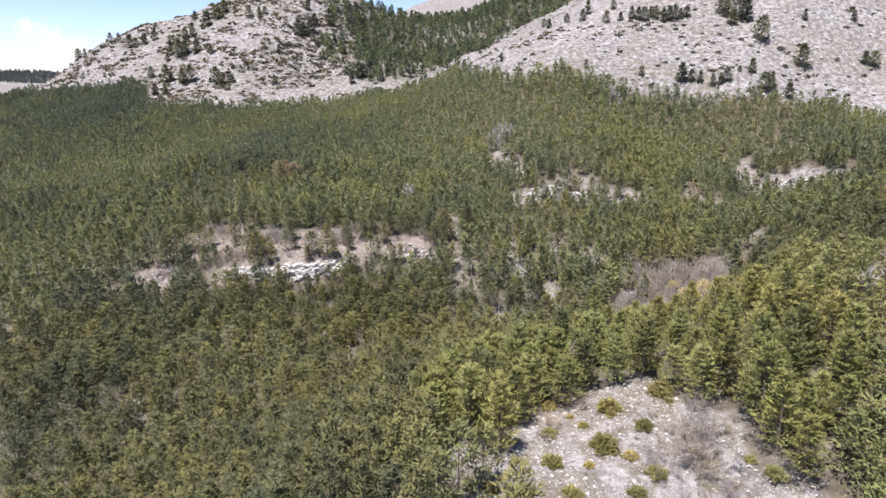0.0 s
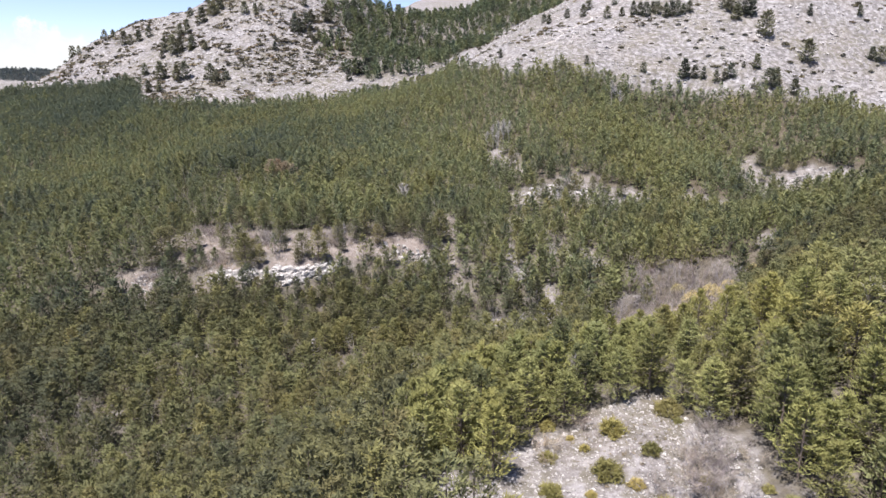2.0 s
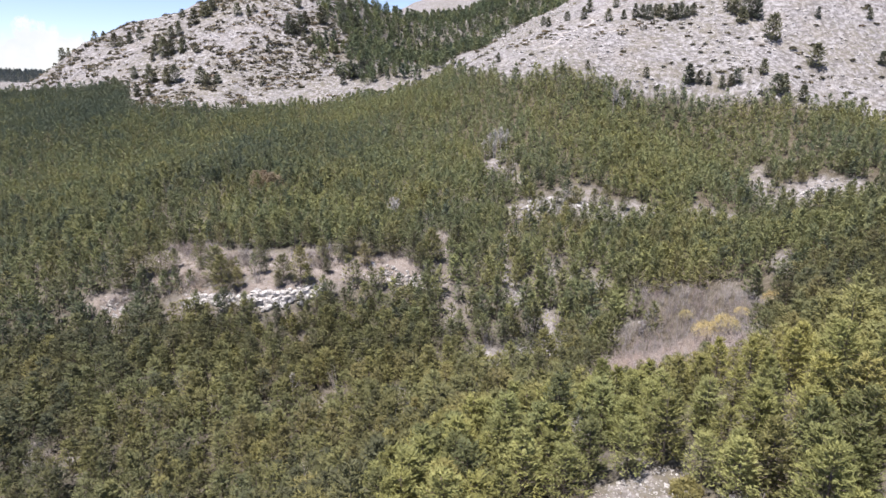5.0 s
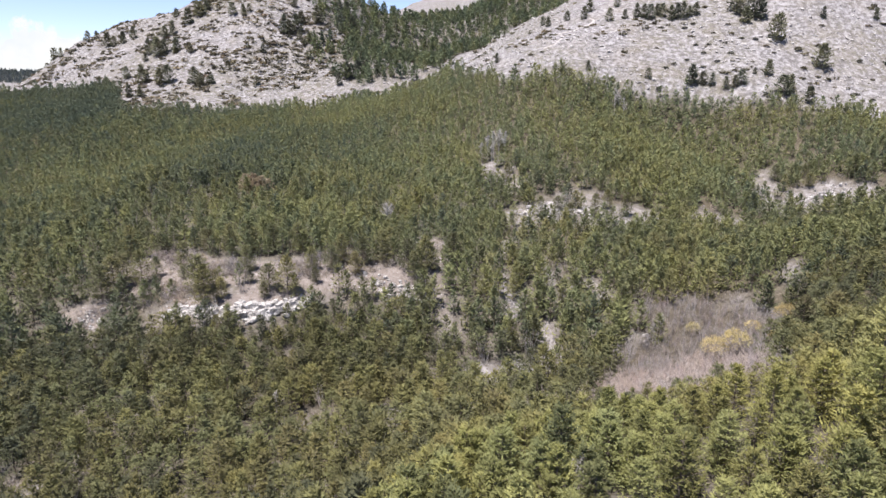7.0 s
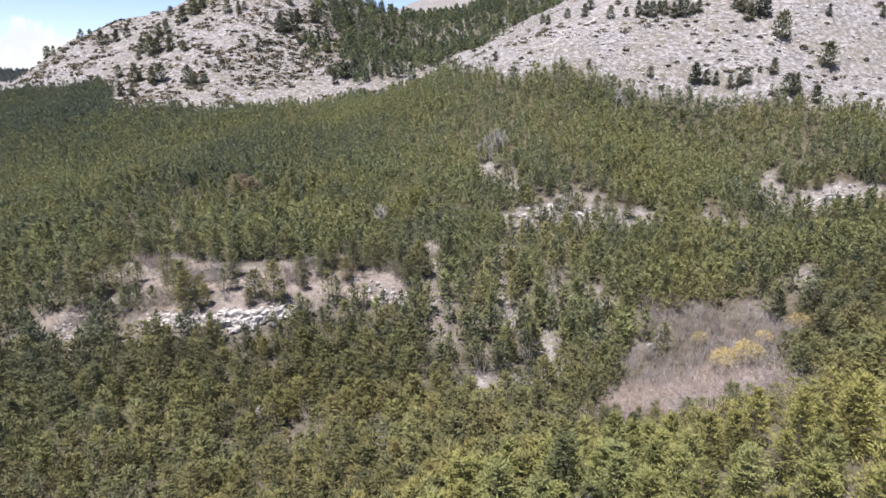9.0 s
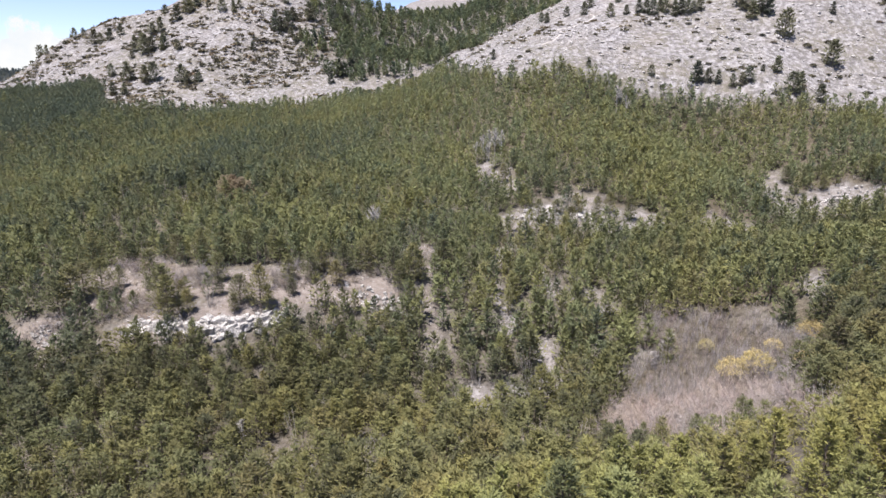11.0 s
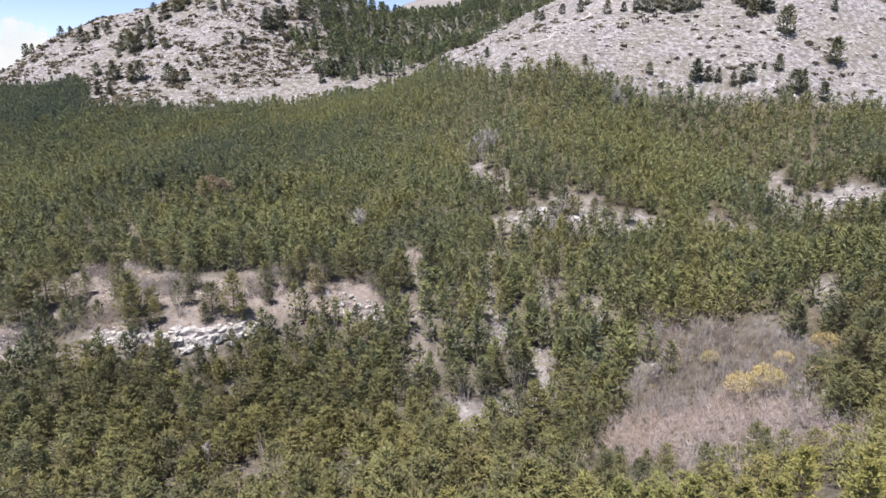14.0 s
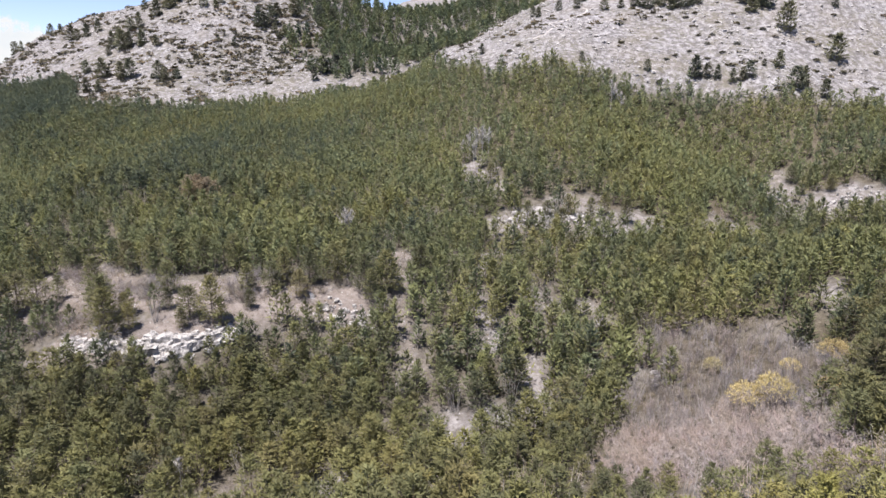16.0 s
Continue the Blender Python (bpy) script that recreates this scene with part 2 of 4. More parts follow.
def soup(name, parts, smooth=False):
    """One mesh of triangles. parts: (vertices n x 3, faces m x 3, material, tint per vertex or None)."""
    me = bpy.data.meshes.new(name)
    mats, vs, fs, ms, ts, base = [], [], [], [], [], 0
    for v, f, mat, tint in parts:
        if mat not in mats:
            mats.append(mat)
        vs.append(v), fs.append(f + base), ms.append(np.full(len(f), mats.index(mat)))
        ts.append(np.full(len(v), 0.5) if tint is None else tint)
        base += len(v)
    v, f = np.concatenate(vs).astype(np.float32), np.concatenate(fs).astype(np.int32)
    me.vertices.add(len(v)), me.loops.add(f.size), me.polygons.add(len(f))
    me.vertices.foreach_set("co", v.ravel())
    me.loops.foreach_set("vertex_index", f.ravel())
    me.polygons.foreach_set("loop_start", np.arange(0, f.size, 3, dtype=np.int32))
    for mat in mats:
        me.materials.append(mat)
    me.polygons.foreach_set("material_index", np.concatenate(ms).astype(np.int32))
    me.polygons.foreach_set("use_smooth", np.full(len(f), smooth))
    at = me.attributes.new("tint", "FLOAT", "POINT")
    at.data.foreach_set("value", np.concatenate(ts).astype(np.float32))
    me.update(calc_edges=True)
    return me


def child(name, me, parent, label=""):
    ob = new(name, me)
    ob.parent = parent
    return tagged(ob, label)


def prism(p, q, r0, r1, sides=5):
    """A tapered stick from p to q."""
    p, q = np.asarray(p, float), np.asarray(q, float)
    d = (q - p) / (np.linalg.norm(q - p) + 1e-9)
    a = np.cross(d, (0.3, 0.9, 0.2))
    a /= np.linalg.norm(a)
    b = np.cross(d, a)
    an = np.arange(sides) * 2 * math.pi / sides
    ring = np.cos(an)[:, None] * a + np.sin(an)[:, None] * b
    v = np.concatenate([p + ring * r0, q + ring * r1])
    f = []
    for k in range(sides):
        j = (k + 1) % sides
        f += [(k, j, sides + k), (j, sides + j, sides + k)]
    for k in range(1, sides - 1):
        f.append((sides, sides + k, sides + k + 1))
    return v, np.array(f)


def join(pieces):
    vs, fs, base = [], [], 0
    for v, f in pieces:
        vs.append(v), fs.append(f + base)
        base += len(v)
    return np.concatenate(vs), np.concatenate(fs)


def unit(v):
    return v / (np.linalg.norm(v, axis=-1, keepdims=True) + 1e-9)


def sprays(rng, p, out, length, width, rise=0.6, wild=0.7):
    """Pointed needle sprays from the points p, towards out and up."""
    d = unit(out * rng.uniform(0.2, 1, (len(p), 1)) + (0, 0, rise) * rng.uniform(0.2, 1.3, (len(p), 1)) + rng.normal(0, wild * 0.5, (len(p), 3)))
    facing = unit(out * 0.45 + (0, 0, 0.95) + rng.normal(0, 0.45, (len(p), 3)))
    side = unit(np.cross(d, facing))
    ln, wd = length * rng.uniform(0.6, 1.3, (len(p), 1)), width * rng.uniform(0.6, 1.3, (len(p), 1))
    base = p - d * ln * 0.35
    v = np.stack([base - side * wd / 2, base + side * wd / 2, p + d * ln * 0.65], 1).reshape(-1, 3)
    return v, np.arange(len(v)).reshape(-1, 3)


def pine_crown(rng, h, r, whorls, boughs, tufts, spikes, length, width, low=0.14, rise=0.6, wild=0.7, loose=0.4):
    """Whorls of boughs round a stem, the boughs set with needle sprays."""
    t = np.repeat((np.arange(whorls) + 0.5) / whorls, boughs) + rng.uniform(-loose, loose, whorls * boughs) / whorls
    t = np.clip(t, 0, 0.99)
    reach = (r * (1 - t) ** rng.uniform(0.55, 0.85) * (0.55 + 0.45 * np.minimum(1, t * 6)) * rng.uniform(0.65, 1.2, len(t)) + 0.12 * r)
    turn = np.repeat(rng.uniform(0, 2 * math.pi, whorls), boughs) + np.tile(np.arange(boughs) * 2 * math.pi / boughs, whorls) + rng.normal(0, 0.3, len(t))
    out = np.stack([np.cos(turn), np.sin(turn), 0 * turn], 1)
    k = tufts * spikes
    s = rng.uniform(0.12, 1.0, (len(t), k)) ** 0.65
    s[:, 0] = 1.0
    pos = out[:, None] * (reach[:, None] * s)[..., None]
    across = np.stack([-out[:, 1], out[:, 0], out[:, 2]], 1)[:, None]
    pos = pos + across * (rng.normal(0, 0.16, s.shape) * reach[:, None])[..., None]
    lift = (-0.12 + 0.55 * t)[:, None] * reach[:, None] * s + 0.16 * reach[:, None] * s * s
    pos[..., 2] += h * (low + (0.97 - low) * t)[:, None] + lift + rng.normal(0, 0.05, s.shape) * r
    fan = np.repeat(out, k, 0) + np.repeat(across[:, 0], k, 0) * rng.choice((-0.75, 0.75), (len(t) * k, 1)) * rng.uniform(0.3, 1, (len(t) * k, 1))
    v, f = sprays(rng, pos.reshape(-1, 3), fan, length, width, rise, wild)
    top = sprays(rng, np.tile((0, 0, h * 0.985), (4, 1)) + rng.normal(0, 0.05, (4, 3)), np.zeros((4, 3)), length, width, 1.0, 0.25)
    bough_list = [((0, 0, h * (low + (0.97 - low) * a) - 0.1), (o * b * 0.85 + (0, 0, h * (low + (0.97 - low) * a) + (0.04 + 0.5 * a) * b * 0.7))) for a, o, b in zip(t, out, reach)]
    v, f = join([(v, f), top])
    return v, f, bough_list


def pine_trunk(h, boughs, limbs=True):
    if not limbs:
        return prism((0, 0, -0.6), (0, 0, h * 0.9), 0.16, 0.03, 3)
    return join([prism((0, 0, -0.6), (0.04, 0.02, h * 0.5), 0.15, 0.10, 6), prism((0.04, 0.02, h * 0.5), (0, 0, h * 0.96), 0.10, 0.025, 6)]
                + [prism(p, q, 0.035, 0.012, 3) for p, q in boughs])


def scatter(rng, x0, x1, y0, y1, gap):
    """A jittered grid of places."""
    gx, gy = np.meshgrid(np.arange(x0, x1, gap), np.arange(y0, y1, gap))
    gx = gx + (np.floor(gy / gap) % 2) * gap / 2
    return gx.ravel() + rng.uniform(-0.42, 0.42, gx.size) * gap, gy.ravel() + rng.uniform(-0.42, 0.42, gx.size) * gap


def planted(shapes, x, y, scale, rng, sink=0.25, tint=None, stretch=0.12):
    """Copies of the shapes (v, f, material lists) at the places, as parts for soup()."""
    pick = rng.integers(0, len(shapes), len(x))
    z, turn = ground(x, y) - sink, rng.uniform(0, 2 * math.pi, len(x))
    tint = rng.uniform(0, 1, len(x)) if tint is None else tint
    tall = scale * rng.uniform(1 - stretch, 1 + stretch, len(x))
    made = []
    for k, shape in enumerate(shapes):
        w = np.nonzero(pick == k)[0]
        if not len(w):
            continue
        c, s = np.cos(turn[w])[:, None] * scale[w][:, None], np.sin(turn[w])[:, None] * scale[w][:, None]
        for v, f, mat in shape:
            px = c * v[:, 0] - s * v[:, 1] + x[w][:, None]
            py = s * v[:, 0] + c * v[:, 1] + y[w][:, None]
            pz = tall[w][:, None] * v[:, 2] + z[w][:, None]
            allv = np.stack([px, py, pz], -1).reshape(-1, 3)
            allf = (f[None] + (np.arange(len(w)) * len(v))[:, None, None]).reshape(-1, 3)
            made.append((allv, allf, mat, np.repeat(tint[w], len(v))))
    return made


def near_line(x, y, x1, y1, x2, y2):
    dx, dy = x2 - x1, y2 - y1
    u = np.clip(((x - x1) * dx + (y - y1) * dy) / (dx * dx + dy * dy + 1e-9), 0, 1)
    return np.hypot(x - x1 - u * dx, y - y1 - u * dy)


# ---- where the woods stand ----
# open ground: two ends and half the width
OPEN = (
    (11, 68, 31, 72, 8.5), (13, 75, 30, 77, 7), (24, 82, 29, 84, 5), (13, 59, 34, 60, 9), (5, 57, 8, 68, 4.5),
    (-80, 198, -58, 193, 9), (-58, 191, -30, 190, 8.5), (-30, 194, -6, 193, 6.5), (-72, 207, -66, 205, 4), (-64, 179, -36, 179, 5), (-91, 186, -82, 179, 4.5), (-31, 200, -26, 199, 3),
    (1, 213, 4, 202, 2.8), (2, 204, 3.5, 193, 1.9), (3.5, 193, 7.4, 175, 1.5), (2, 222, 2, 216, 3),
    (34, 251, 78, 256, 7.5), (44, 262, 62, 265, 6), (24, 297, 32, 280, 6), (101, 260, 110, 260, 6), (141, 298, 134, 271, 4), (145, 274, 168, 273, 7.5),
    (24, 225, 30, 231, 3), (25, 222, 24, 214, 2.2), (21, 198, 24, 184, 1.7), (36, 202, 38, 198, 2.4), (46, 201, 49, 195, 2.4), (32, 180, 31, 168, 2.8), (13, 165, 24, 164, 2.6), (14, 160, 20, 160, 2), (92, 178, 97, 190, 2.6), (-68, 261, -60, 262, 3.2), (26, 307, 28, 301, 3), (-84.8, 134.1, -81.8, 134.6, 1.9), (-74.2, 130.1, -71.2, 130.6, 1.9), (-21.8, 148.3, -18.8, 148.8, 2.8), (-20, 150, -21, 147, 3), (-6, 151, -7, 148, 3),
)
TURFY, STONY = OPEN[5:16], OPEN[:5]
THICKET = ((62, 182, 72, 178, 9), (56, 172, 60, 168, 6), (55, 170, 76, 164, 9.5), (53, 158, 68, 152, 9), (47, 147, 60, 141, 9.5), (42, 137, 55, 131, 8), (46, 128, 56, 124, 6.5))


def openness(x, y, strips, soft=1.5):
    o = np.zeros_like(x)
    for x1, y1, x2, y2, r in strips:
        d = near_line(x, y, x1, y1, x2, y2) + 7 * (value_noise(x, y, 7, 21) - 0.5) * min(1, r / 6)
        o = np.maximum(o, step((r - d) / soft * 2))
    return o


EDGE_X = (-900, -446, -367, -331, -300, -276, -237, -218, -205, -176, -149, -123, -95, -48, 0, 18, 37, 70, 117, 153, 183, 234, 420)
EDGE_Y = (640, 622, 576, 556, 531, 524, 502, 478, 447, 438, 445, 450, 452, 457, 432, 405, 372, 359, 356, 339, 334, 338, 350)


def woods(x, y):
    """How densely pines stand, from 0 to 1."""
    top = np.interp(x, EDGE_X, EDGE_Y) + 10 * (value_noise(x, y, 16, 31) - 0.5)
    w = step((top - y) / 1.5)
    return w * (1 - openness(x, y, OPEN)) * (1 - openness(x, y, THICKET))


def upper_woods(x, y):
    """The pine woods in the gully and on the saddle between the mountains."""
    o = np.zeros_like(x)
    for x1, y1, x2, y2, r in ((-72, 640, -30, 560, 26), (-45, 690, -5, 640, 36), (-20, 770, 0, 700, 34), (30, 690, 90, 660, 22), (60, 730, 190, 760, 55), (-10, 600, 10, 650, 16), (-85, 560, -60, 545, 12), (-95, 610, -70, 600, 14), (-60, 530, -40, 545, 10), (-22, 600, -4, 528, 19), (14, 640, 18, 540, 19), (-66, 548, -44, 520, 13), (-40, 520, -28, 510, 8), (-30, 560, -24, 540, 10), (-8, 508, 8, 500, 6)):
        d = near_line(x, y, x1, y1, x2, y2) + 34 * (value_noise(x, y, 22, 33) - 0.5) + 14 * (value_noise(x, y, 7, 34) - 0.5)
        o = np.maximum(o, step((r - d) / 4))
    return o


# ---- the ground ----
def axis(parts):
    return np.concatenate([np.arange(a, b, s) for a, b, s in parts])


def grown(start, end, first, ratio):
    a, s = [start], first
    while abs(a[-1]) < abs(end):
        s *= ratio
        a.append(a[-1] + math.copysign(s, end))
    return np.array(a)


gxs = np.concatenate([grown(-340, -4600, 8, 1.22)[::-1], axis([(-332, -110, 5), (-110, 115, 2.0), (115, 340, 5)]), grown(340, 4600, 8, 1.22)])
gys = np.concatenate([grown(36, -4600, 6, 1.35)[::-1], axis([(40, 240, 2.0), (240, 520, 3.5), (520, 840, 6)]), grown(840, 4700, 9, 1.16)])
mx, my = np.meshgrid(gxs, gys)
mz = ground(mx, my)
nx, ny = len(gxs), len(gys)
idx = np.arange(nx * ny).reshape(ny, nx)
q = np.stack([idx[:-1, :-1], idx[:-1, 1:], idx[1:, 1:], idx[1:, :-1]], -1).reshape(-1, 4)
gf = np.concatenate([q[:, [0, 1, 2]], q[:, [0, 2, 3]]])
gv = np.stack([mx, my, mz], -1).reshape(-1, 3)
g_me = soup("ground", [(gv, gf, GROUND, None)], True)
lit = g_me.attributes.new("litter", "FLOAT", "POINT")
trf = g_me.attributes.new("turf", "FLOAT", "POINT")
trf.data.foreach_set("value", np.maximum(openness(mx, my, TURFY) * 0.85, np.maximum(openness(mx, my, OPEN[16:]) * 0.25, openness(mx, my, STONY) * 0.22)).astype(np.float32).ravel())
lit.data.foreach_set("value", np.maximum(np.maximum(woods(mx, my) * (1 - 0.18 * step((285 - my) / 6) * step((62 - mx) / 6)), openness(mx, my, THICKET)), upper_woods(mx, my) * 0.5).astype(np.float32).ravel())
tagged(new("ground", g_me), "stony limestone ground with dry grass and pine litter", "ground", kind="structure")

# ---- pines ----
rng = np.random.default_rng(11)


def pine_shapes(count, whorls, boughs, tufts, spikes, length, width, limbs, seed, rise=0.6, wild=0.7, loose=0.4, high=(7.2, 8.8), broad=(2.1, 2.8), needles=None):
    r, made = np.random.default_rng(seed), []
    for k in range(count):
        h, w = r.uniform(*high), r.uniform(*broad)
        v, f, bs = pine_crown(r, h, w, whorls, boughs, tufts, spikes, length, width, 0.14, rise, wild, loose)
        tv, tf = pine_trunk(h, bs, limbs)
        made.append([(v, f, needles or NEEDLES), (tv, tf, BARK)])
    return made


near_shapes = pine_shapes(8, 10, 8, 11, 2, 0.62, 0.17, True, 1, 0.55, 0.5, 0.2, (8.0, 10.4), (2.8, 3.7))
close_shapes = pine_shapes(10, 9, 6, 10, 1, 0.87, 0.235, False, 2, 0.52, 0.55, 0.24, (8.0, 10.6), (2.7, 3.7))
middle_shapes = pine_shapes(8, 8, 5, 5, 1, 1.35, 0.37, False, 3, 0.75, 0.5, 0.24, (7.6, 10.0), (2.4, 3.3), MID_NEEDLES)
dark_shapes = [[(v, f, DARK_WOOD if m == NEEDLES else m) for v, f, m in s] for s in pine_shapes(6, 7, 4, 1, 3, 1.7, 0.8, False, 24, 0.8, 0.6)]
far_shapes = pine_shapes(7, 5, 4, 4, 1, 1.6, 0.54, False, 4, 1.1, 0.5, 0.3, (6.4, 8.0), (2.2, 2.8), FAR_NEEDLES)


def in_fan(x, y, wide=0.70, margin=15):
    return np.abs(x - 5) < wide * np.maximum(y, 0) + margin


def density(x, y):
    """Closed on the dome and the spur, gappy on the rocky middle slope and in the hollow."""
    rocky = step((x - 2) / 3) * step((y - 148) / 4)
    gaps = 0.80 - 0.20 * rocky + (0.62 + 0.2 * rocky) * (value_noise(x, y, 9, 44) * 0.6 + value_noise(x, y, 24, 47) * 0.5)
    gaps = gaps + 0.6 * step((x + 32) / 3) * step((1 - x) / 2) * step((y - 160) / 4) * step((190 - y) / 3)
    closed = np.maximum(np.maximum(step((y - 285) / 12), step((117 - y) / 4) * 0.85), step((x - 62) / 8) * 0.9)
    return np.clip(gaps, 0, 1) * (1 - closed) + closed


def stand(y0, y1, gap, seed):
    r = np.random.default_rng(seed)
    x, y = scatter(r, -480, 420, y0, y1, gap)
    keep = in_fan(x, y)
    x, y = x[keep], y[keep]
    keep = (r.uniform(0, 1, len(x)) < woods(x, y) * density(x, y))
    x, y = x[keep], y[keep]
    size = (0.72 + 0.36 * value_noise(x, y, 28, 45)) * r.uniform(0.82, 1.14, len(x))
    size = size * (1 - 0.52 * step((x - 28) / 3) * step((57 - x) / 3) * step((y - 112) / 3) * step((140 - y) / 3))
    size = size * (1 - 0.32 * step((x - 0.29 * y) / 2) * step((0.52 * y - x) / 2) * step((y - 91) / 3) * step((114 - y) / 3))
    size = size * (1 - 0.22 * step((x + 78) / 3) * step((-28 - x) / 3) * step((y - 163) / 3) * step((190 - y) / 2))
    size = size * (1 + 0.15 * step((-0.33 * y - x) / 12) * step((y - 390) / 20))
    # tint by place: spur lightened as sunlit, left slope lowered towards hazy blue, hollow darker
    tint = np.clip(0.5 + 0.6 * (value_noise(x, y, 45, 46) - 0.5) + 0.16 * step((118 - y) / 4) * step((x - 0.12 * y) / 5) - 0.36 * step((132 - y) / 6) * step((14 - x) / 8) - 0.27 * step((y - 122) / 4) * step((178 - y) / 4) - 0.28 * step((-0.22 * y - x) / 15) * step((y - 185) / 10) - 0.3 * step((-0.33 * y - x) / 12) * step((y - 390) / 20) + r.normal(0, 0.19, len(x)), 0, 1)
    return x, y, size, tint


cx, cy, cs, ct = stand(40, 172, 3.6, 5)
order = np.argsort(np.hypot((cx - 24) * 0.8, cy - 84))
single, rest = order[:122], order[122:]
pines = []
for k, shape in enumerate(near_shapes):
    (cv, cf, _), (tv, tf, _) = shape
    pines.append((soup("crown", [(cv, cf, NEEDLES_NEAR, None)]), soup("trunk", [(tv, tf, BARK, None)])))
first = {}
for j in single:
    k = int(rng.integers(0, len(pines)))
    s = float(cs[j])
    m = pose(float(cx[j]), float(cy[j]), float(ground(cx[j], cy[j])) - 0.1, 0, 0, float(rng.uniform(0, 360))) @ Matrix.Diagonal((s, s, s * float(rng.uniform(0.9, 1.12)), 1))
    if k not in first:
        tree = tagged(new("pine_tree"), "young black pine with dense green needles and brown trunk", "tree", "pines on the near spur")
        child("crown", pines[k][0], tree)
        child("trunk", pines[k][1], tree, "brown tapering trunk with whorls of thin boughs")
        tree.matrix_basis = m
        first[k] = tree
    else:
        t = copy_thing(first[k], Matrix.Identity(4))
        t.matrix_basis = m
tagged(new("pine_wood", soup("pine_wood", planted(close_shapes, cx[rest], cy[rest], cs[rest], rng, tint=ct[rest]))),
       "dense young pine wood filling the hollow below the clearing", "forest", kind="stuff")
x, y, s, t = stand(158, 187, 3.1, 14)
s = np.where(x < -30, s * 0.72, s)
keep = (x > -68) & (x < 1) & (y < np.where(x < -30, 171.5, 178))
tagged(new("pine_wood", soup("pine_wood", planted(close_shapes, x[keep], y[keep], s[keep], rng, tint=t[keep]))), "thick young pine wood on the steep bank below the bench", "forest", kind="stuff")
x, y, s, t = stand(172, 320, 3.75, 6)
keep = np.random.default_rng(16).uniform(0, 1, len(x)) > step((y - 275) / 9)
x, y, s, t = x[keep], y[keep], s[keep], t[keep]
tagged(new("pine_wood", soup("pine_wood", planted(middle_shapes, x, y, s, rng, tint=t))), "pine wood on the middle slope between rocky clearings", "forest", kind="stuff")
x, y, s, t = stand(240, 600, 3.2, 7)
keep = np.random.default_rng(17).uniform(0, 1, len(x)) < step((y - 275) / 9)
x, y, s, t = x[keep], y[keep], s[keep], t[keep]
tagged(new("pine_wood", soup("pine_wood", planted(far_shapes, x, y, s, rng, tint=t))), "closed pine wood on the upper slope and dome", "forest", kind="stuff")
x, y = scatter(np.random.default_rng(8), -130, 260, 470, 860, 6.0)
keep = np.random.default_rng(9).uniform(0, 1, len(x)) < upper_woods(x, y)
x, y = x[keep], y[keep]
tagged(new("pine_wood", soup("pine_wood", planted(dark_shapes, x, y, np.random.default_rng(10).uniform(0.8, 1.5, len(x)), rng, tint=np.random.default_rng(12).uniform(0, 1, len(x))))),
       "dark pine wood in the gully between the mountains", "forest", kind="stuff")

# ---- trees that stand alone ----
def place(proto, x, y, size, turn, tall=1.0, sink=0.1):
    """The first use sets the thing itself down, later ones a copy of it."""
    m = pose(float(x), float(y), float(ground(x, y)) - sink, 0, 0, turn) @ Matrix.Diagonal((size, size, size * tall, 1))
    if proto.get("set_down"):
        ob = copy_thing(proto, Matrix.Identity(4))
    else:
        ob = proto
        ob["set_down"] = 1
    ob.matrix_basis = m
    return ob


def pine(kind_no, needles, label, group, shapes):
    (cv, cf, _), (tv, tf, _) = shapes[kind_no]
    tree = tagged(new("pine_tree"), label, "tree", group)
    child("crown", soup("crown", [(cv, cf, needles, None)]), tree)
    child("trunk", soup("trunk", [(tv, tf, BARK, None)]), tree, "brown pine trunk")
    return tree


r2 = np.random.default_rng(77)
bench = [pine(k, BENCH_NEEDLES, "pine standing free on the stony clearing", "pines on the clearing", near_shapes) for k in range(4)]
BENCH_PINES = (
    (-75.8, 191.8, 1), (-82.3, 189.7, 1.1), (-85.1, 188.4, 1.1), (-81.5, 193.6, 1), (-73.7, 196.2, 0.55), (-53.5, 176.8, 1.05), (-56.9, 182.4, 1.1), (-50.3, 179.4, 0.55),
    (-53.5, 184.7, 0.5), (-44.8, 185.7, 0.5), (-47.7, 193.2, 0.8), (-38.7, 181.4, 0.85), (-34, 181, 0.95), (-39.5, 179, 0.45), (-28.3, 187.6, 0.45), (-25.1, 194.6, 0.8),
    (-18.4, 191.9, 0.7), (-30.3, 193.3, 0.7), (-4.3, 193.7, 1), (-11.6, 198, 0.9), (-17.1, 196.6, 0.8), (-22.8, 197.3, 0.8), (-66.9, 198.4, 0.8), (-65.2, 192.9, 0.4),
    (0.5, 194, 1), (-2.7, 190.8, 0.7),
)
CLEARING_PINES = (
    (54, 259, 0.7), (47, 257, 0.65), (66, 260, 0.7), (31, 284, 0.7), (152, 281, 0.7), (143, 291, 0.8), (40, 252, 0.7), (60, 254, 0.75),
    (72, 256, 0.8), (50, 249, 0.7), (8, 199, 1), (-86, 208, 0.9), (-78, 210, 0.8), (-63, 208, 0.8), (-56, 205, 0.9), (-50, 204, 0.8),
    (-43, 204, 0.9), (-36, 204, 0.85),
)
THICKET_PINES = (
    (70, 136.5, 1), (72.5, 139, 1.1), (75, 141, 1), (79, 147, 0.9), (82, 151, 1), (85, 155, 0.9), (66.5, 133, 0.8), (78, 140, 0.9),
    (83, 146, 1), (63.5, 127, 0.7), (88, 160, 0.9),
)
for k, (x, y, s) in enumerate(BENCH_PINES + CLEARING_PINES + THICKET_PINES):
    place(bench[k % 4], x, y, s * 1.1, float(r2.uniform(0, 360)), float(r2.uniform(0.9, 1.15)))

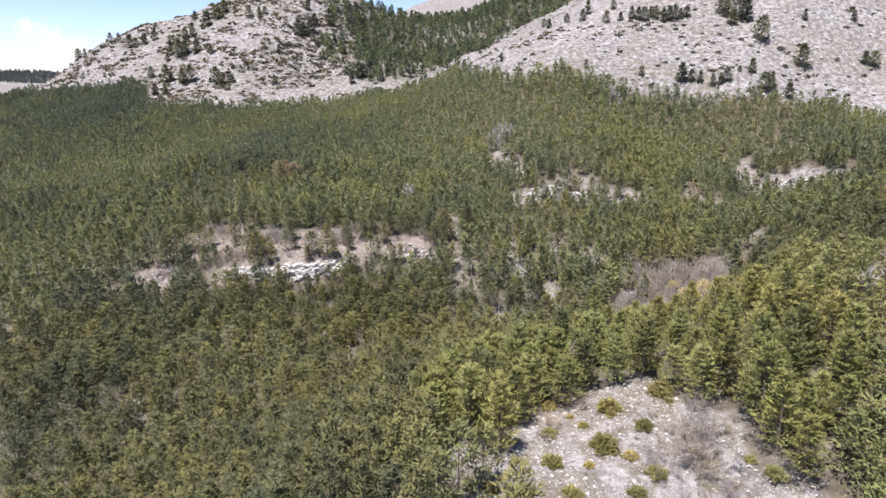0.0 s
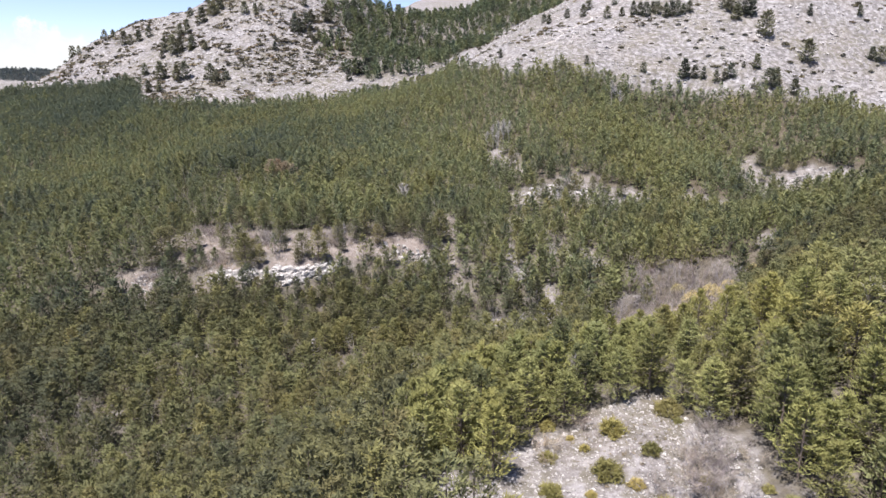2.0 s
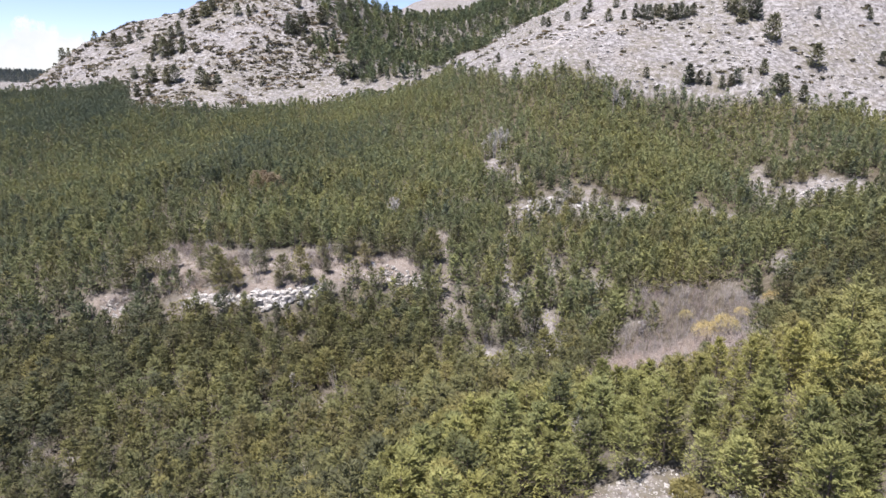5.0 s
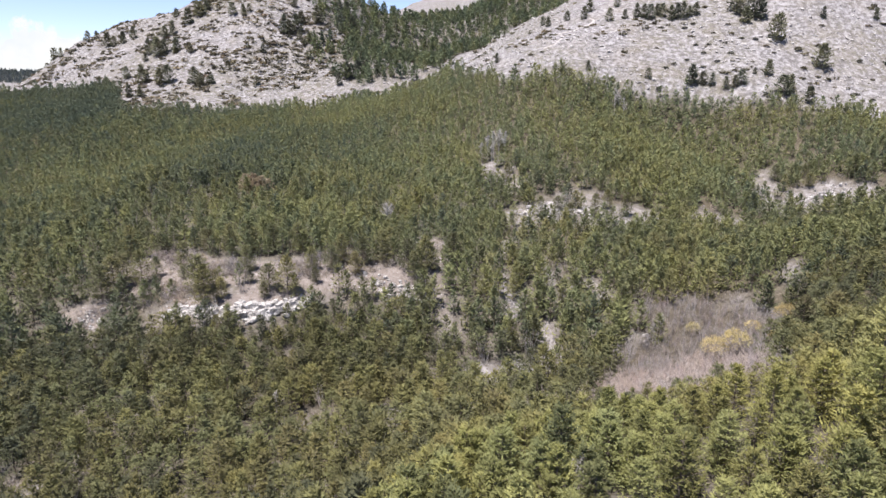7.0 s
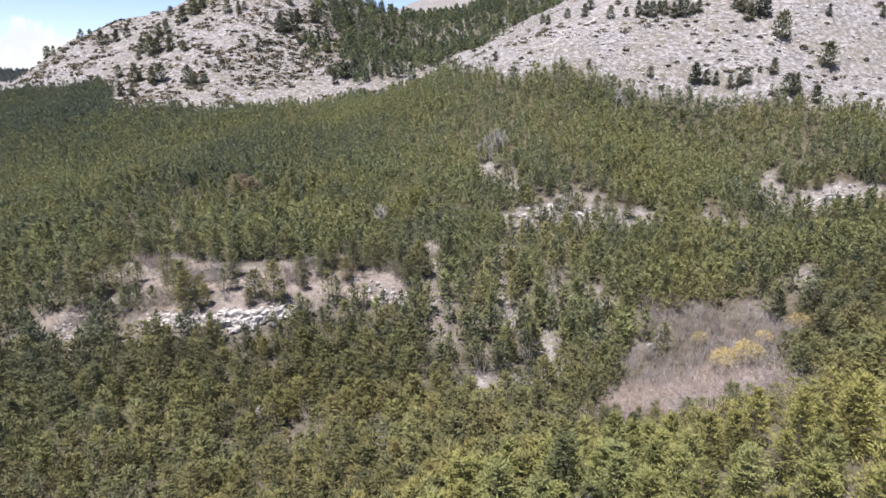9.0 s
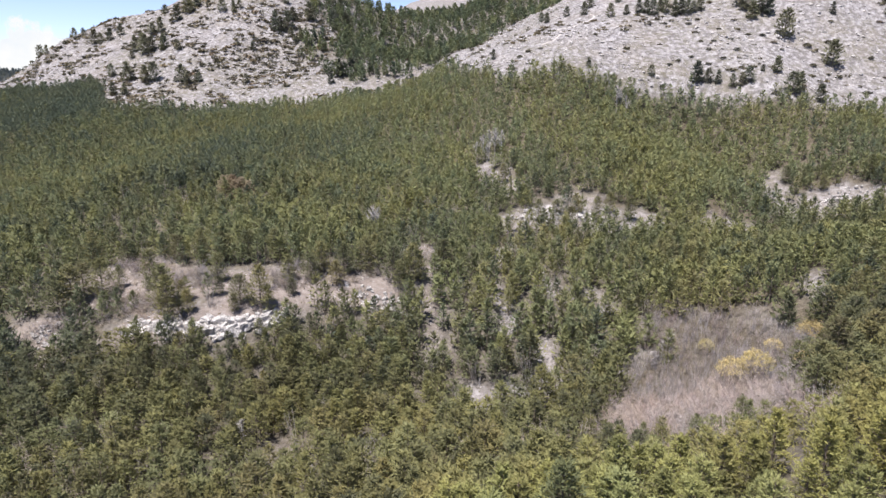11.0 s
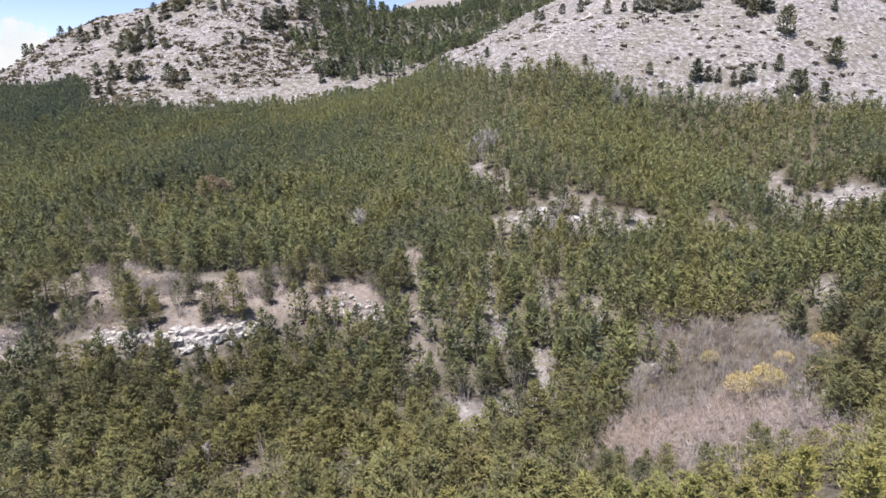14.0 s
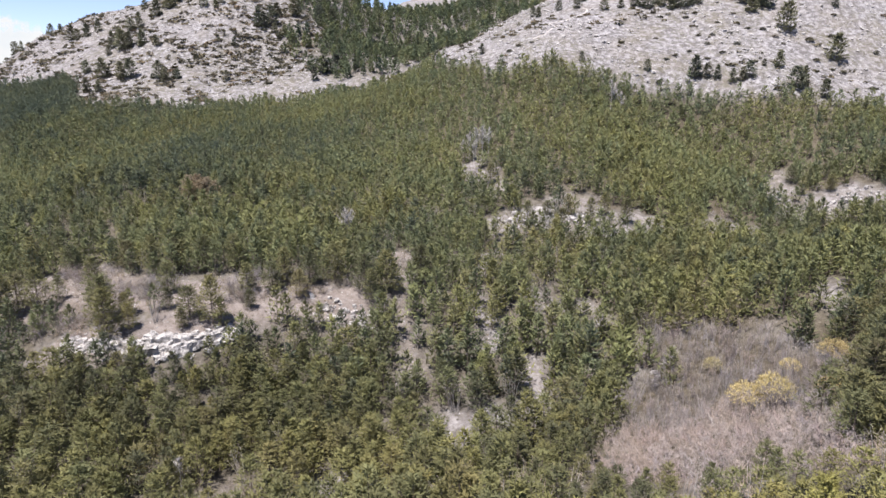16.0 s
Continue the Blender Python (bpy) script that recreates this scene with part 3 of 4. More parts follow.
lone_shapes = []
for k in range(5):
    lr = np.random.default_rng(140 + k)
    lh = lr.uniform(5.8, 7.4)
    lv, lf, lb = pine_crown(lr, lh, lr.uniform(2.2, 3.0), 8, 8, 5, 2, 0.95, 0.40, 0.02, 0.45, 0.6)
    lone_shapes.append([(lv, lf, DARK_NEEDLES), (*pine_trunk(lh, lb, False), BARK)])
lone = [pine(k, DARK_NEEDLES, "dark green pine growing alone on the bare mountainside", "pines on the mountains", lone_shapes) for k in range(5)]
RIGHT_PINES = (
    (204, 374, 1.9), (188, 393, 1.9), (168, 357, 1.18), (168, 341, 1.54), (172, 342, 1.24), (179, 337, 1.14), (153, 353, 1.15), (132, 362, 1.56),
    (137, 361, 0.94), (141, 359, 0.94), (146, 354, 0.83), (150, 353, 0.83), (242, 378, 1.21), (246, 376, 1.34), (221, 409, 0.88), (251, 409, 0.85),
    (176, 424, 1.62), (178, 411, 1.46), (184, 415, 1.9), (188, 414, 1.85), (177, 419, 1.61),
)
ROW_PINES = (
    (105, 430, 0.96), (114, 430, 0.85), (114, 450, 0.88), (121, 430, 1.09), (125, 428, 1.21), (128, 426, 1.09), (133, 429, 0.98), (135, 426, 1.09),
    (139, 422, 1.21), (143, 423, 1.09), (146, 422, 1.21), (150, 423, 0.98), (154, 424, 0.98), (98, 454, 1.26), (93, 446, 0.99), (85, 459, 0.89),
    (74, 466, 1.03), (73, 483, 0.93), (35, 395, 0.75), (80, 368, 0.61), (111, 367, 0.73), (162, 359, 0.53),
)
LEFT_PINES = (
    (-341, 618, 1.34), (-331, 611, 1.13), (-312, 623, 1.23), (-305, 625, 0.94), (-284, 602, 1.8), (-275, 594, 1.24), (-264, 588, 1.4), (-258, 595, 1.32),
    (-209, 495, 1.6), (-197, 496, 1.73), (-192, 499, 1.73), (-226, 549, 1.61), (-217, 543, 1.9), (-211, 544, 1.58), (-202, 544, 1.73), (-223, 575, 1.5),
    (-217, 577, 1.51), (-189, 538, 1.08), (-227, 613, 1.07), (-207, 587, 1.9), (-201, 597, 1.88), (-198, 608, 1.74),
)
UP_PINES = (
    (-171, 494, 1.7), (-165, 490, 1.26), (-159, 494, 1.12), (-227, 510, 1.21), (-210, 475, 1.27), (-226, 542, 0.95), (-169, 584, 1.32), (-161, 588, 1),
    (-156, 588, 0.99), (-123, 568, 1.89), (-119, 567, 1.73), (-114, 571, 1.74), (-112, 583, 1.77), (-121, 601, 1.17), (-100, 588, 1.9), (-97, 591, 1.46),
    (-110, 564, 0.94), (-102, 562, 1.39), (-88, 633, 1.9), (-83, 649, 1.9), (-83, 603, 1.9), (-75, 620, 1.7), (-134, 541, 1.06), (-129, 501, 0.98),
    (-69, 496, 1.22), (-65, 509, 1.67), (-57, 512, 1.67), (-52, 517, 1.83),
)
for k, (x, y, s) in enumerate(RIGHT_PINES + ROW_PINES + LEFT_PINES + UP_PINES):
    place(lone[k % 5], x, y, s, float(r2.uniform(0, 360)), float(r2.uniform(0.95, 1.15)))
kin = np.random.default_rng(79)
for k, (x, y, s) in enumerate(LEFT_PINES[::2] + UP_PINES):
    for j in range(int(kin.integers(0, 2))):
        place(lone[(k + j) % 5], x + kin.normal(0, 6), y + kin.normal(0, 5), s * float(kin.uniform(0.4, 0.8)), float(kin.uniform(0, 360)), float(kin.uniform(0.8, 1.1)))

rusty = pine(2, RUSTY, "pine with rust-brown dying needles among green ones", "", near_shapes)
for k, (x, y, s) in enumerate(((-65, 262, 1.0), (-62, 261.5, 0.95), (-68, 262.5, 0.95), (-63.5, 259, 0.9), (-59.5, 262, 0.85), (-67, 259.5, 0.85))):
    place(rusty, x, y, s, 71.0 * k)

# ---- bare and budding broadleaf trees ----
def bare_shape(rng, h, stems, twigs, spread, thick=0.05, fine=0.03, length=1.2):
    """Several thin leaning stems with fine upright twigs."""
    wood, p, out = [], [], []
    for k in range(stems):
        a = rng.uniform(0, 2 * math.pi)
        o = np.array((math.cos(a), math.sin(a), 0))
        foot = o * rng.uniform(0.05, 0.5)
        knee = foot + o * spread * rng.uniform(0.2, 0.5) + np.array((0, 0, h * rng.uniform(0.4, 0.6)))
        tip = knee + o * spread * rng.uniform(0.1, 0.5) + np.array((0, 0, h * rng.uniform(0.3, 0.45)))
        wood += [prism(foot - (0, 0, 0.4), knee, thick, thick * 0.6, 3), prism(knee, tip, thick * 0.6, 0.008, 3)]
        n = twigs // stems
        u = rng.uniform(0.15, 1, (n, 1))
        pts = np.where(u < 0.5, foot + (knee - foot) * u * 2, knee + (tip - knee) * (u - 0.5) * 2)
        p.append(pts + rng.normal(0, 0.14 * spread, (n, 3)) * (1, 1, 0.5)), out.append(np.tile(o, (n, 1)))
    v, f = sprays(rng, np.concatenate(p), np.concatenate(out), length, fine, 0.6, 1.3)
    return join(wood), (v, f)


r3 = np.random.default_rng(31)
shrub_shapes, low_shapes = [], []
for k in range(6):
    wood, twig = bare_shape(r3, r3.uniform(3.6, 5.4), 8, 200, r3.uniform(1.7, 2.6), 0.04, 0.036, 0.7)
    shrub_shapes.append([(*wood, PALE_BARK if k < 2 else GREY_TWIGS), (*twig, GREY_TWIGS if k < 4 else TWIGS)])
for k in range(5):
    wood, twig = bare_shape(r3, r3.uniform(1.3, 2.1), 7, 180, r3.uniform(1.1, 1.6), 0.016, 0.032, 0.5)
    low_shapes.append([(*wood, TWIGS), (*twig, TWIGS)])
edge_shapes = [[(v, f, SHRUB if k < 3 else GREY_TWIGS) for v, f, m in sh] for k, sh in enumerate(low_shapes)]
x, y = scatter(np.random.default_rng(32), 30, 100, 118, 200, 2.1)
keep = openness(x, y, THICKET) > 0.5
x, y = x[keep], y[keep]
tall = y + 0.35 * (x - 60) + 8 * (value_noise(x, y, 8, 66) - 0.5) > 155
tagged(new("bare_thicket", soup("bare_thicket", planted(shrub_shapes, x[tall], y[tall], r3.uniform(0.6, 1.15, tall.sum()), r3))),
       "leafless grey-brown thicket of thin saplings in the hollow", "bushes", kind="stuff")
low = ~tall
tagged(new("bare_scrub", soup("bare_scrub", planted(low_shapes, x[low], y[low], r3.uniform(1.1, 1.9, low.sum()), r3))),
       "rounded leafless pinkish-brown bushes in the hollow", "bushes", kind="stuff")
hx, hy = scatter(np.random.default_rng(35), -110, 60, 112, 262, 6.5)
keep = in_fan(hx, hy, 0.7, 5) & (np.random.default_rng(36).uniform(0, 1, len(hx)) < woods(hx, hy) * np.clip(value_noise(hx, hy, 18, 37) * 1.3 - 0.25, 0, 0.6))
hx, hy = hx[keep], hy[keep]
grey_shapes = []
for k in range(4):
    wood, twig = bare_shape(r3, r3.uniform(6.0, 7.6), 7, 170, r3.uniform(1.8, 2.6), 0.05, 0.05, 1.0)
    grey_shapes.append([(*wood, PALE_BARK), (*twig, SHRUB)])
tagged(new("bare_saplings", soup("bare_saplings", planted(grey_shapes, hx, hy, r3.uniform(0.8, 1.15, len(hx)), r3))),
       "leafless grey broadleaf saplings mixed into the pine wood", "bushes", kind="stuff")
bx, by = [], []
for x1, y1, x2, y2, w, n in ((-78, 206, -68, 206, 4, 50), (-76, 189, -57, 182, 4, 90), (-62, 197, -50, 195, 5, 70), (-36, 191, -29, 195, 4, 40), (-32, 200, -8, 200, 4, 90), (-8, 199, 6, 208, 4, 40), (-88, 184, -80, 186, 4, 24), (-78, 200, -8, 194, 9, 60), (-3, 188, 3, 190, 2, 16), (-85.3, 134.1, -81.3, 135.1, 2.5, 12), (-74.7, 130.1, -70.7, 131.1, 2.5, 12), (-22.3, 148.3, -18.3, 149.3, 2.5, 12), (-86.7, 135.7, -82.7, 136.7, 2.5, 12), (50, 266, 76, 268, 2, 18), (144, 283, 168, 284, 2, 18), (0, 214, 8, 206, 4, 10), (28, 71, 36, 74, 4.5, 34), (28, 66, 36, 68, 4.5, 24), (34, 79, 37, 80, 2, 9), (10, 58, 22, 58, 3, 10), (12, 77, 20, 82, 3, 10), (96, 266, 112, 268, 3, 10), (20, 292, 34, 292, 5, 12), (24, 238, 30, 228, 4, 10), (-8, 216, 14, 214, 5, 10), (36, 60, 44, 68, 4, 12)):
    u = r3.uniform(0, 1, n)
    bx.append(x1 + (x2 - x1) * u + r3.normal(0, w * 0.5, n)), by.append(y1 + (y2 - y1) * u + r3.normal(0, w * 0.5, n))
bx, by = np.concatenate(bx), np.concatenate(by)
tagged(new("bare_shrubs", soup("bare_shrubs", planted(edge_shapes, bx, by, r3.uniform(0.5, 1.8, len(bx)), r3))),
       "leafless grey-brown shrubs along the edges of the clearings", "bushes", kind="stuff")


def budding_tree(seed):
    r = np.random.default_rng(seed)
    wood, twig = bare_shape(r, 5.0, 9, 260, 2.2, 0.05, 0.04, 1.0)
    an, up = r.uniform(0, 2 * math.pi, 900), np.sqrt(r.uniform(0.05, 1, 900))
    o = np.stack([np.cos(an), np.sin(an), 0 * an], 1)
    p = o * (2.5 * np.sqrt(1 - (up * 0.95) ** 2))[:, None] + (0, 0, 2.6) + (0, 0, 1) * (up * 2.7)[:, None] + r.normal(0, 0.25, (900, 3))
    v, f = sprays(r, p, o, 0.45, 0.12, 0.5, 1.2)
    tree = tagged(new("budding_tree"), "small broadleaf tree with yellow spring buds above bare stems", "tree", "budding trees in the thicket")
    child("trunk", soup("trunk", [(*join([wood, twig]), TWIGS, None)]), tree, "thin grey-brown stems")
    child("crown", soup("crown", [(v, f, BLOSSOM, None)]), tree, "yellow budding crown")
    return tree


yellow = [budding_tree(41), budding_tree(42)]
for k, (x, y, s) in enumerate(((63.5, 155.5, 1.15), (67, 153.5, 1.2), (67, 176, 0.7), (81, 161, 1.0), (76, 165, 0.7), (73, 149, 0.75))):
    place(yellow[k % 2], x, y, s, 70.0 * k)


def bare_tree(seed, h):
    """A pale leafless tree: trunk, limbs and fine twigs."""
    r = np.random.default_rng(seed)
    wood = [prism((0, 0, -0.5), (0.1, 0, h * 0.6), 0.16, 0.10, 6), prism((0.1, 0, h * 0.6), (0, 0.1, h), 0.08, 0.015, 5)]
    p, out = [], []
    for k in range(22):
        a, z = r.uniform(0, 2 * math.pi), h * r.uniform(0.3, 0.9)
        o = np.array((math.cos(a), math.sin(a), 0))
        tip = o * (h - z) * 0.32 + np.array((0, 0, z + (h - z) * 0.55))
        wood.append(prism((0.05, 0, z), tip, 0.04, 0.01, 3))
        p.append(np.linspace((0.05, 0, z), tip, 14) + r.normal(0, 0.15, (14, 3))), out.append(np.tile(o, (14, 1)))
    v, f = sprays(r, np.concatenate(p), np.concatenate(out), 1.0, 0.085, 1.0, 0.8)
    tree = tagged(new("bare_tree"), "tall leafless tree with pale trunk among the pines", "tree", "bare trees")
    child("trunk", soup("trunk", [(*join(wood), PALE_BARK, None)]), tree, "pale trunk and limbs")
    child("crown", soup("crown", [(v, f, PALE_BARK, None)]), tree, "fine pale twigs")
    return tree


poplars = [bare_tree(51, 10.0), bare_tree(52, 9.0)]
for k, (x, y, s) in enumerate(((27, 306, 1.2), (29.5, 307, 1.3), (24.5, 305, 1.1), (22, 304, 1.0), (32, 305, 1.1), (26, 302, 0.9), (87, 338, 1.35), (89, 339.5, 1.2), (91, 337, 1.1), (-13, 227, 1.3), (-11.5, 227.5, 1.1), (59, 84, 0.95), (62, 85, 1.0), (57.5, 86, 0.9), (18, 90.5, 0.75), (20.5, 91.5, 0.8), (16.5, 92, 0.7), (44, 238, 0.9), (-30, 150, 0.7), (58, 178, 0.6), (60.5, 180, 0.6))):
    place(poplars[k % 2], x, y, s, 47.0 * k)

fallen = tagged(new("fallen_trunk"), "pale dead tree trunk fallen across the thicket", "dead tree")
fz = float(ground(60, 162)), float(ground(56.5, 150))
child("stem", soup("stem", [(*join([prism((60, 162, fz[0] + 1.6), (58.2, 156, (fz[0] + fz[1]) / 2 + 1.0), 0.11, 0.15, 6), prism((58.2, 156, (fz[0] + fz[1]) / 2 + 1.0), (56.5, 150, fz[1] + 0.05), 0.15, 0.18, 6)]), PALE_BARK, None)]), fallen)
child("branch", soup("branch", [(*join([prism((59.4, 160, fz[0] + 1.3), (60.6, 159, fz[0] + 2.4), 0.05, 0.015, 4), prism((59, 158.5, fz[0] + 1.2), (57.6, 159, fz[0] + 2.2), 0.05, 0.015, 4)]), PALE_BARK, None)]), fallen)


# ---- bushes ----
def bush_shape(rng, n, length, width, flat=0.6):
    an, el = rng.uniform(0, 2 * math.pi, n), rng.uniform(0.02, 1, n)
    o = np.stack([np.cos(an), np.sin(an), 0 * an], 1)
    lump = 0.78 + 0.34 * np.sin(3 * an + rng.uniform(0, 6)) * np.cos(2 * an + rng.uniform(0, 6))
    p = o * (np.sqrt(1 - el ** 2) * lump * rng.uniform(0.6, 1, n))[:, None]
    p[:, 2] = el * flat * rng.uniform(0.5, 1, n)
    return sprays(rng, p, o, length, width, 0.6, 0.7)


r4 = np.random.default_rng(61)
junipers = []
for k in range(3):
    b = tagged(new("juniper_bush"), "low yellow-green juniper bush on stony ground", "bush", "junipers on the knoll")
    child("foliage", soup("foliage", [(*bush_shape(r4, 760, 0.46, 0.075, 0.72), JUNIPER, None)]), b)
    child("stem", soup("stem", [(*join([prism((0, 0, -0.3), (0.5 * math.cos(a), 0.5 * math.sin(a), 0.45), 0.04, 0.015, 4) for a in (0.3, 1.6, 2.9, 4.1, 5.3)]), BARK, None)]), b, "short brown stems")
    junipers.append(b)
KNOLL_JUNIPERS = (
    (20.3, 72.1, 1.9), (13.4, 69, 1.4), (31.1, 82.6, 1.9), (26.4, 74.6, 1.2), (14, 75.7, 1.2), (17.9, 68.6, 0.7), (25.7, 66.9, 1.4), (23.4, 70, 1),
    (30.9, 70.1, 1), (22.7, 79.3, 1.8), (31.5, 80.3, 0.7), (15.4, 83.3, 1.2), (37.4, 68.5, 0.8), (39.2, 66.3, 1.4), (17.7, 79.6, 0.6), (18.9, 76.6, 0.7),
    (5.5, 63, 0.9), (9.3, 62.7, 1.2), (14.7, 63.7, 1.3), (22.7, 64.3, 1.2),
)
for k, (x, y, s) in enumerate(KNOLL_JUNIPERS):
    place(junipers[k % 3], x, y, s * 1.2, 83.0 * k, float(r4.uniform(0.8, 1.15)), 0.05)

scrub = []
for k in range(3):
    b = tagged(new("scrub_bush"), "low rounded grey-green bush on the stony mountainside", "bush", "bushes on the mountain")
    child("foliage", soup("foliage", [(*bush_shape(r4, 190, 0.34, 0.26, 0.55), MOUNTAIN_BUSH, None)]), b)
    child("stem", soup("stem", [(*join([prism((0, 0, -0.2), (0.4 * math.cos(a), 0.4 * math.sin(a), 0.3), 0.04, 0.015, 3) for a in (0.5, 2.4, 4.6)]), BARK, None)]), b, "short woody stems")
    scrub.append(b)
MOUNTAIN_BUSHES = (
    (122, 391, 1.8), (122, 374, 2.1), (144, 393, 2), (150, 391, 1.9), (145, 384, 2.3), (159, 392, 1.9), (157, 403, 1.7), (171, 398, 2.1),
    (158, 380, 2.3), (180, 388, 2.1), (197, 387, 3.1), (141, 373, 2.2), (149, 374, 1.9), (127, 376, 1.8), (135, 380, 1.9), (177, 395, 2.1),
    (193, 372, 2.5), (182, 383, 1.7), (144, 412, 2.5), (91, 426, 1.9), (90, 400, 2), (53, 389, 2.5), (48, 386, 2), (59, 389, 1.9),
    (35, 406, 1.6), (204, 367, 2.7), (199, 368, 2), (220, 354, 1.7), (218, 405, 2), (253, 406, 2.5), (227, 380, 2.5), (212, 362, 1.7),
    (237, 369, 2.1), (30, 524, 3), (48, 636, 2.8),
)
for k, (x, y, s) in enumerate(MOUNTAIN_BUSHES):
    place(scrub[k % 3], x, y, s, 61.0 * k, float(r4.uniform(0.7, 1.0)), 0.1)

scrub_shapes = [[(*bush_shape(r4, 24, 0.52, 0.56, 0.30), SCRUB)] for k in range(6)]


def mountain_scatter(seed, gap, chance):
    r = np.random.default_rng(seed)
    x, y = scatter(r, -420, 330, 335, 730, gap)
    top = np.interp(x, EDGE_X, EDGE_Y)
    keep = (y > top + 1) & (r.uniform(0, 1, len(x)) < chance(x, y) * (1 - 0.6 * upper_woods(x, y)))
    return x[keep], y[keep], r


def scrub_chance(x, y):
    left = step((-20 - x) / 15)
    n = value_noise(x * 0.5, y, 30, 71) * 0.5 + value_noise(x * 0.35, y, 8, 72) * 0.5
    return left * np.clip((n - 0.39) * 4.2, 0.06, 0.92) + (1 - left) * np.clip((n - 0.50) * 2.2, 0.02, 0.32)


x, y, r5 = mountain_scatter(73, 3.0, scrub_chance)
tagged(new("mountain_scrub", soup("mountain_scrub", planted(scrub_shapes, x, y, 0.7 + (2.6 + 0.9 * step((-20 - x) / 15)) * r5.uniform(0, 1, len(x)) ** 1.6, r5, 0.1, None, 0.3))),
       "low dark scrub scattered over the stony mountainsides", "scrub", kind="stuff")


# ---- rocks ----
def rock_shape(rng, sub=1, flat=0.65, cuts=7):
    bm = bmesh.new()
    bmesh.ops.create_icosphere(bm, subdivisions=sub, radius=1.0)
    v = np.array([p.co[:] for p in bm.verts])
    f = np.array([[p.index for p in t.verts] for t in bm.faces])
    bm.free()
    for k in range(cuts):
        n = unit(rng.normal(0, 1, 3))
        d = v @ n
        lim = rng.uniform(0.28, 0.7)
        v = v - np.outer(np.maximum(d - lim, 0), n)
    v = v * (rng.uniform(0.8, 1.3), rng.uniform(0.7, 1.1), flat) + rng.normal(0, 0.04, v.shape)
    return v, f


r6 = np.random.default_rng(81)
stone_shapes = [[(*rock_shape(r6, 1, 0.6, 4), LIMESTONE)] for k in range(6)]
x, y, r7 = mountain_scatter(82, 3.6, lambda x, y: np.clip(value_noise(x * 0.6, y, 24, 83) * 1.5 - 0.55, 0.02, 0.8))
tagged(new("mountain_stones", soup("mountain_stones", planted(stone_shapes, x, y, 0.35 + 1.5 * r7.uniform(0, 1, len(x)) ** 2.5, r7, 0.0))),
       "pale limestone blocks strewn over the mountainsides", "rocks", kind="stuff")
chip = np.array(((1, 0, 0), (-1, 0, 0), (0, 1, 0), (0, -1, 0), (0, 0, 0.8), (0, 0, -0.5)), float)
chip_faces = np.array(((0, 2, 4), (2, 1, 4), (1, 3, 4), (3, 0, 4), (2, 0, 5), (1, 2, 5), (3, 1, 5), (0, 3, 5)))
chips = [[(chip * r6.uniform(0.6, 1.2, (6, 3)) + r6.normal(0, 0.15, (6, 3)), chip_faces, LIMESTONE)] for k in range(6)]
x, y, r7 = mountain_scatter(84, 2.3, lambda x, y: np.clip(value_noise(x, y, 26, 86) * 1.5 + value_noise(x, y, 6, 87) * 0.5 - 0.68, 0.03, 0.75))
tagged(new("mountain_rubble", soup("mountain_rubble", planted(chips, x, y, 0.25 + 0.85 * r7.uniform(0, 1, len(x)) ** 2, r7, -0.05))),
       "small pale rubble lying over the mountainsides", "stones", kind="stuff")
x, y = scatter(r7, -90, 60, 50, 290, 0.42)
keep = (openness(x, y, OPEN) > 0.6) & (r7.uniform(0, 1, len(x)) < np.where(y < 110, 0.75, 0.12))
x, y = x[keep], y[keep]
tagged(new("scree", soup("scree", planted(chips, x, y, 0.09 + 0.27 * r7.uniform(0, 1, len(x)) ** 3, r7, 0.0))),
       "small pale limestone scree on the clearings", "stones", kind="stuff")
tuft = []
for k in range(4):
    an = r6.uniform(0, 2 * math.pi, 14)
    o = np.stack([np.cos(an), np.sin(an), 0 * an], 1)
    tuft.append([(*sprays(r6, o * 0.15 + (0, 0, 0.12), o, 0.42, 0.05, 1.0, 0.6), GRASS)])
x, y = scatter(r7, -90, 60, 55, 290, 1.05)
keep = (openness(x, y, OPEN) > 0.45) & (r7.uniform(0, 1, len(x)) < np.clip(value_noise(x, y, 7, 85) * 1.6 - 0.5, 0, 0.9))
x, y = x[keep], y[keep]
tagged(new("dry_grass", soup("dry_grass", planted(tuft, x, y, r7.uniform(0.6, 1.4, len(x)), r7, 0.0))), "tufts of dry straw-coloured grass on the clearings", "grass", kind="stuff")

def block_shape(rng):
    """A split limestone block: a box with shifted corners and a few faces broken off."""
    v, f = rock_shape(rng, 2, 1.0, 0)
    v = np.clip(v * 1.9, -1, 1) * (rng.uniform(0.9, 1.5), rng.uniform(0.6, 1.0), rng.uniform(0.55, 0.9))
    for k in range(6):
        n = unit(rng.normal(0, 1, 3))
        v = v - np.outer(np.maximum(v @ n - rng.uniform(0.45, 0.8), 0), n)
    return v + rng.normal(0, 0.10, v.shape), f


boulders = [soup("boulder", [(*block_shape(r6), LIMESTONE, None)]) for k in range(8)]


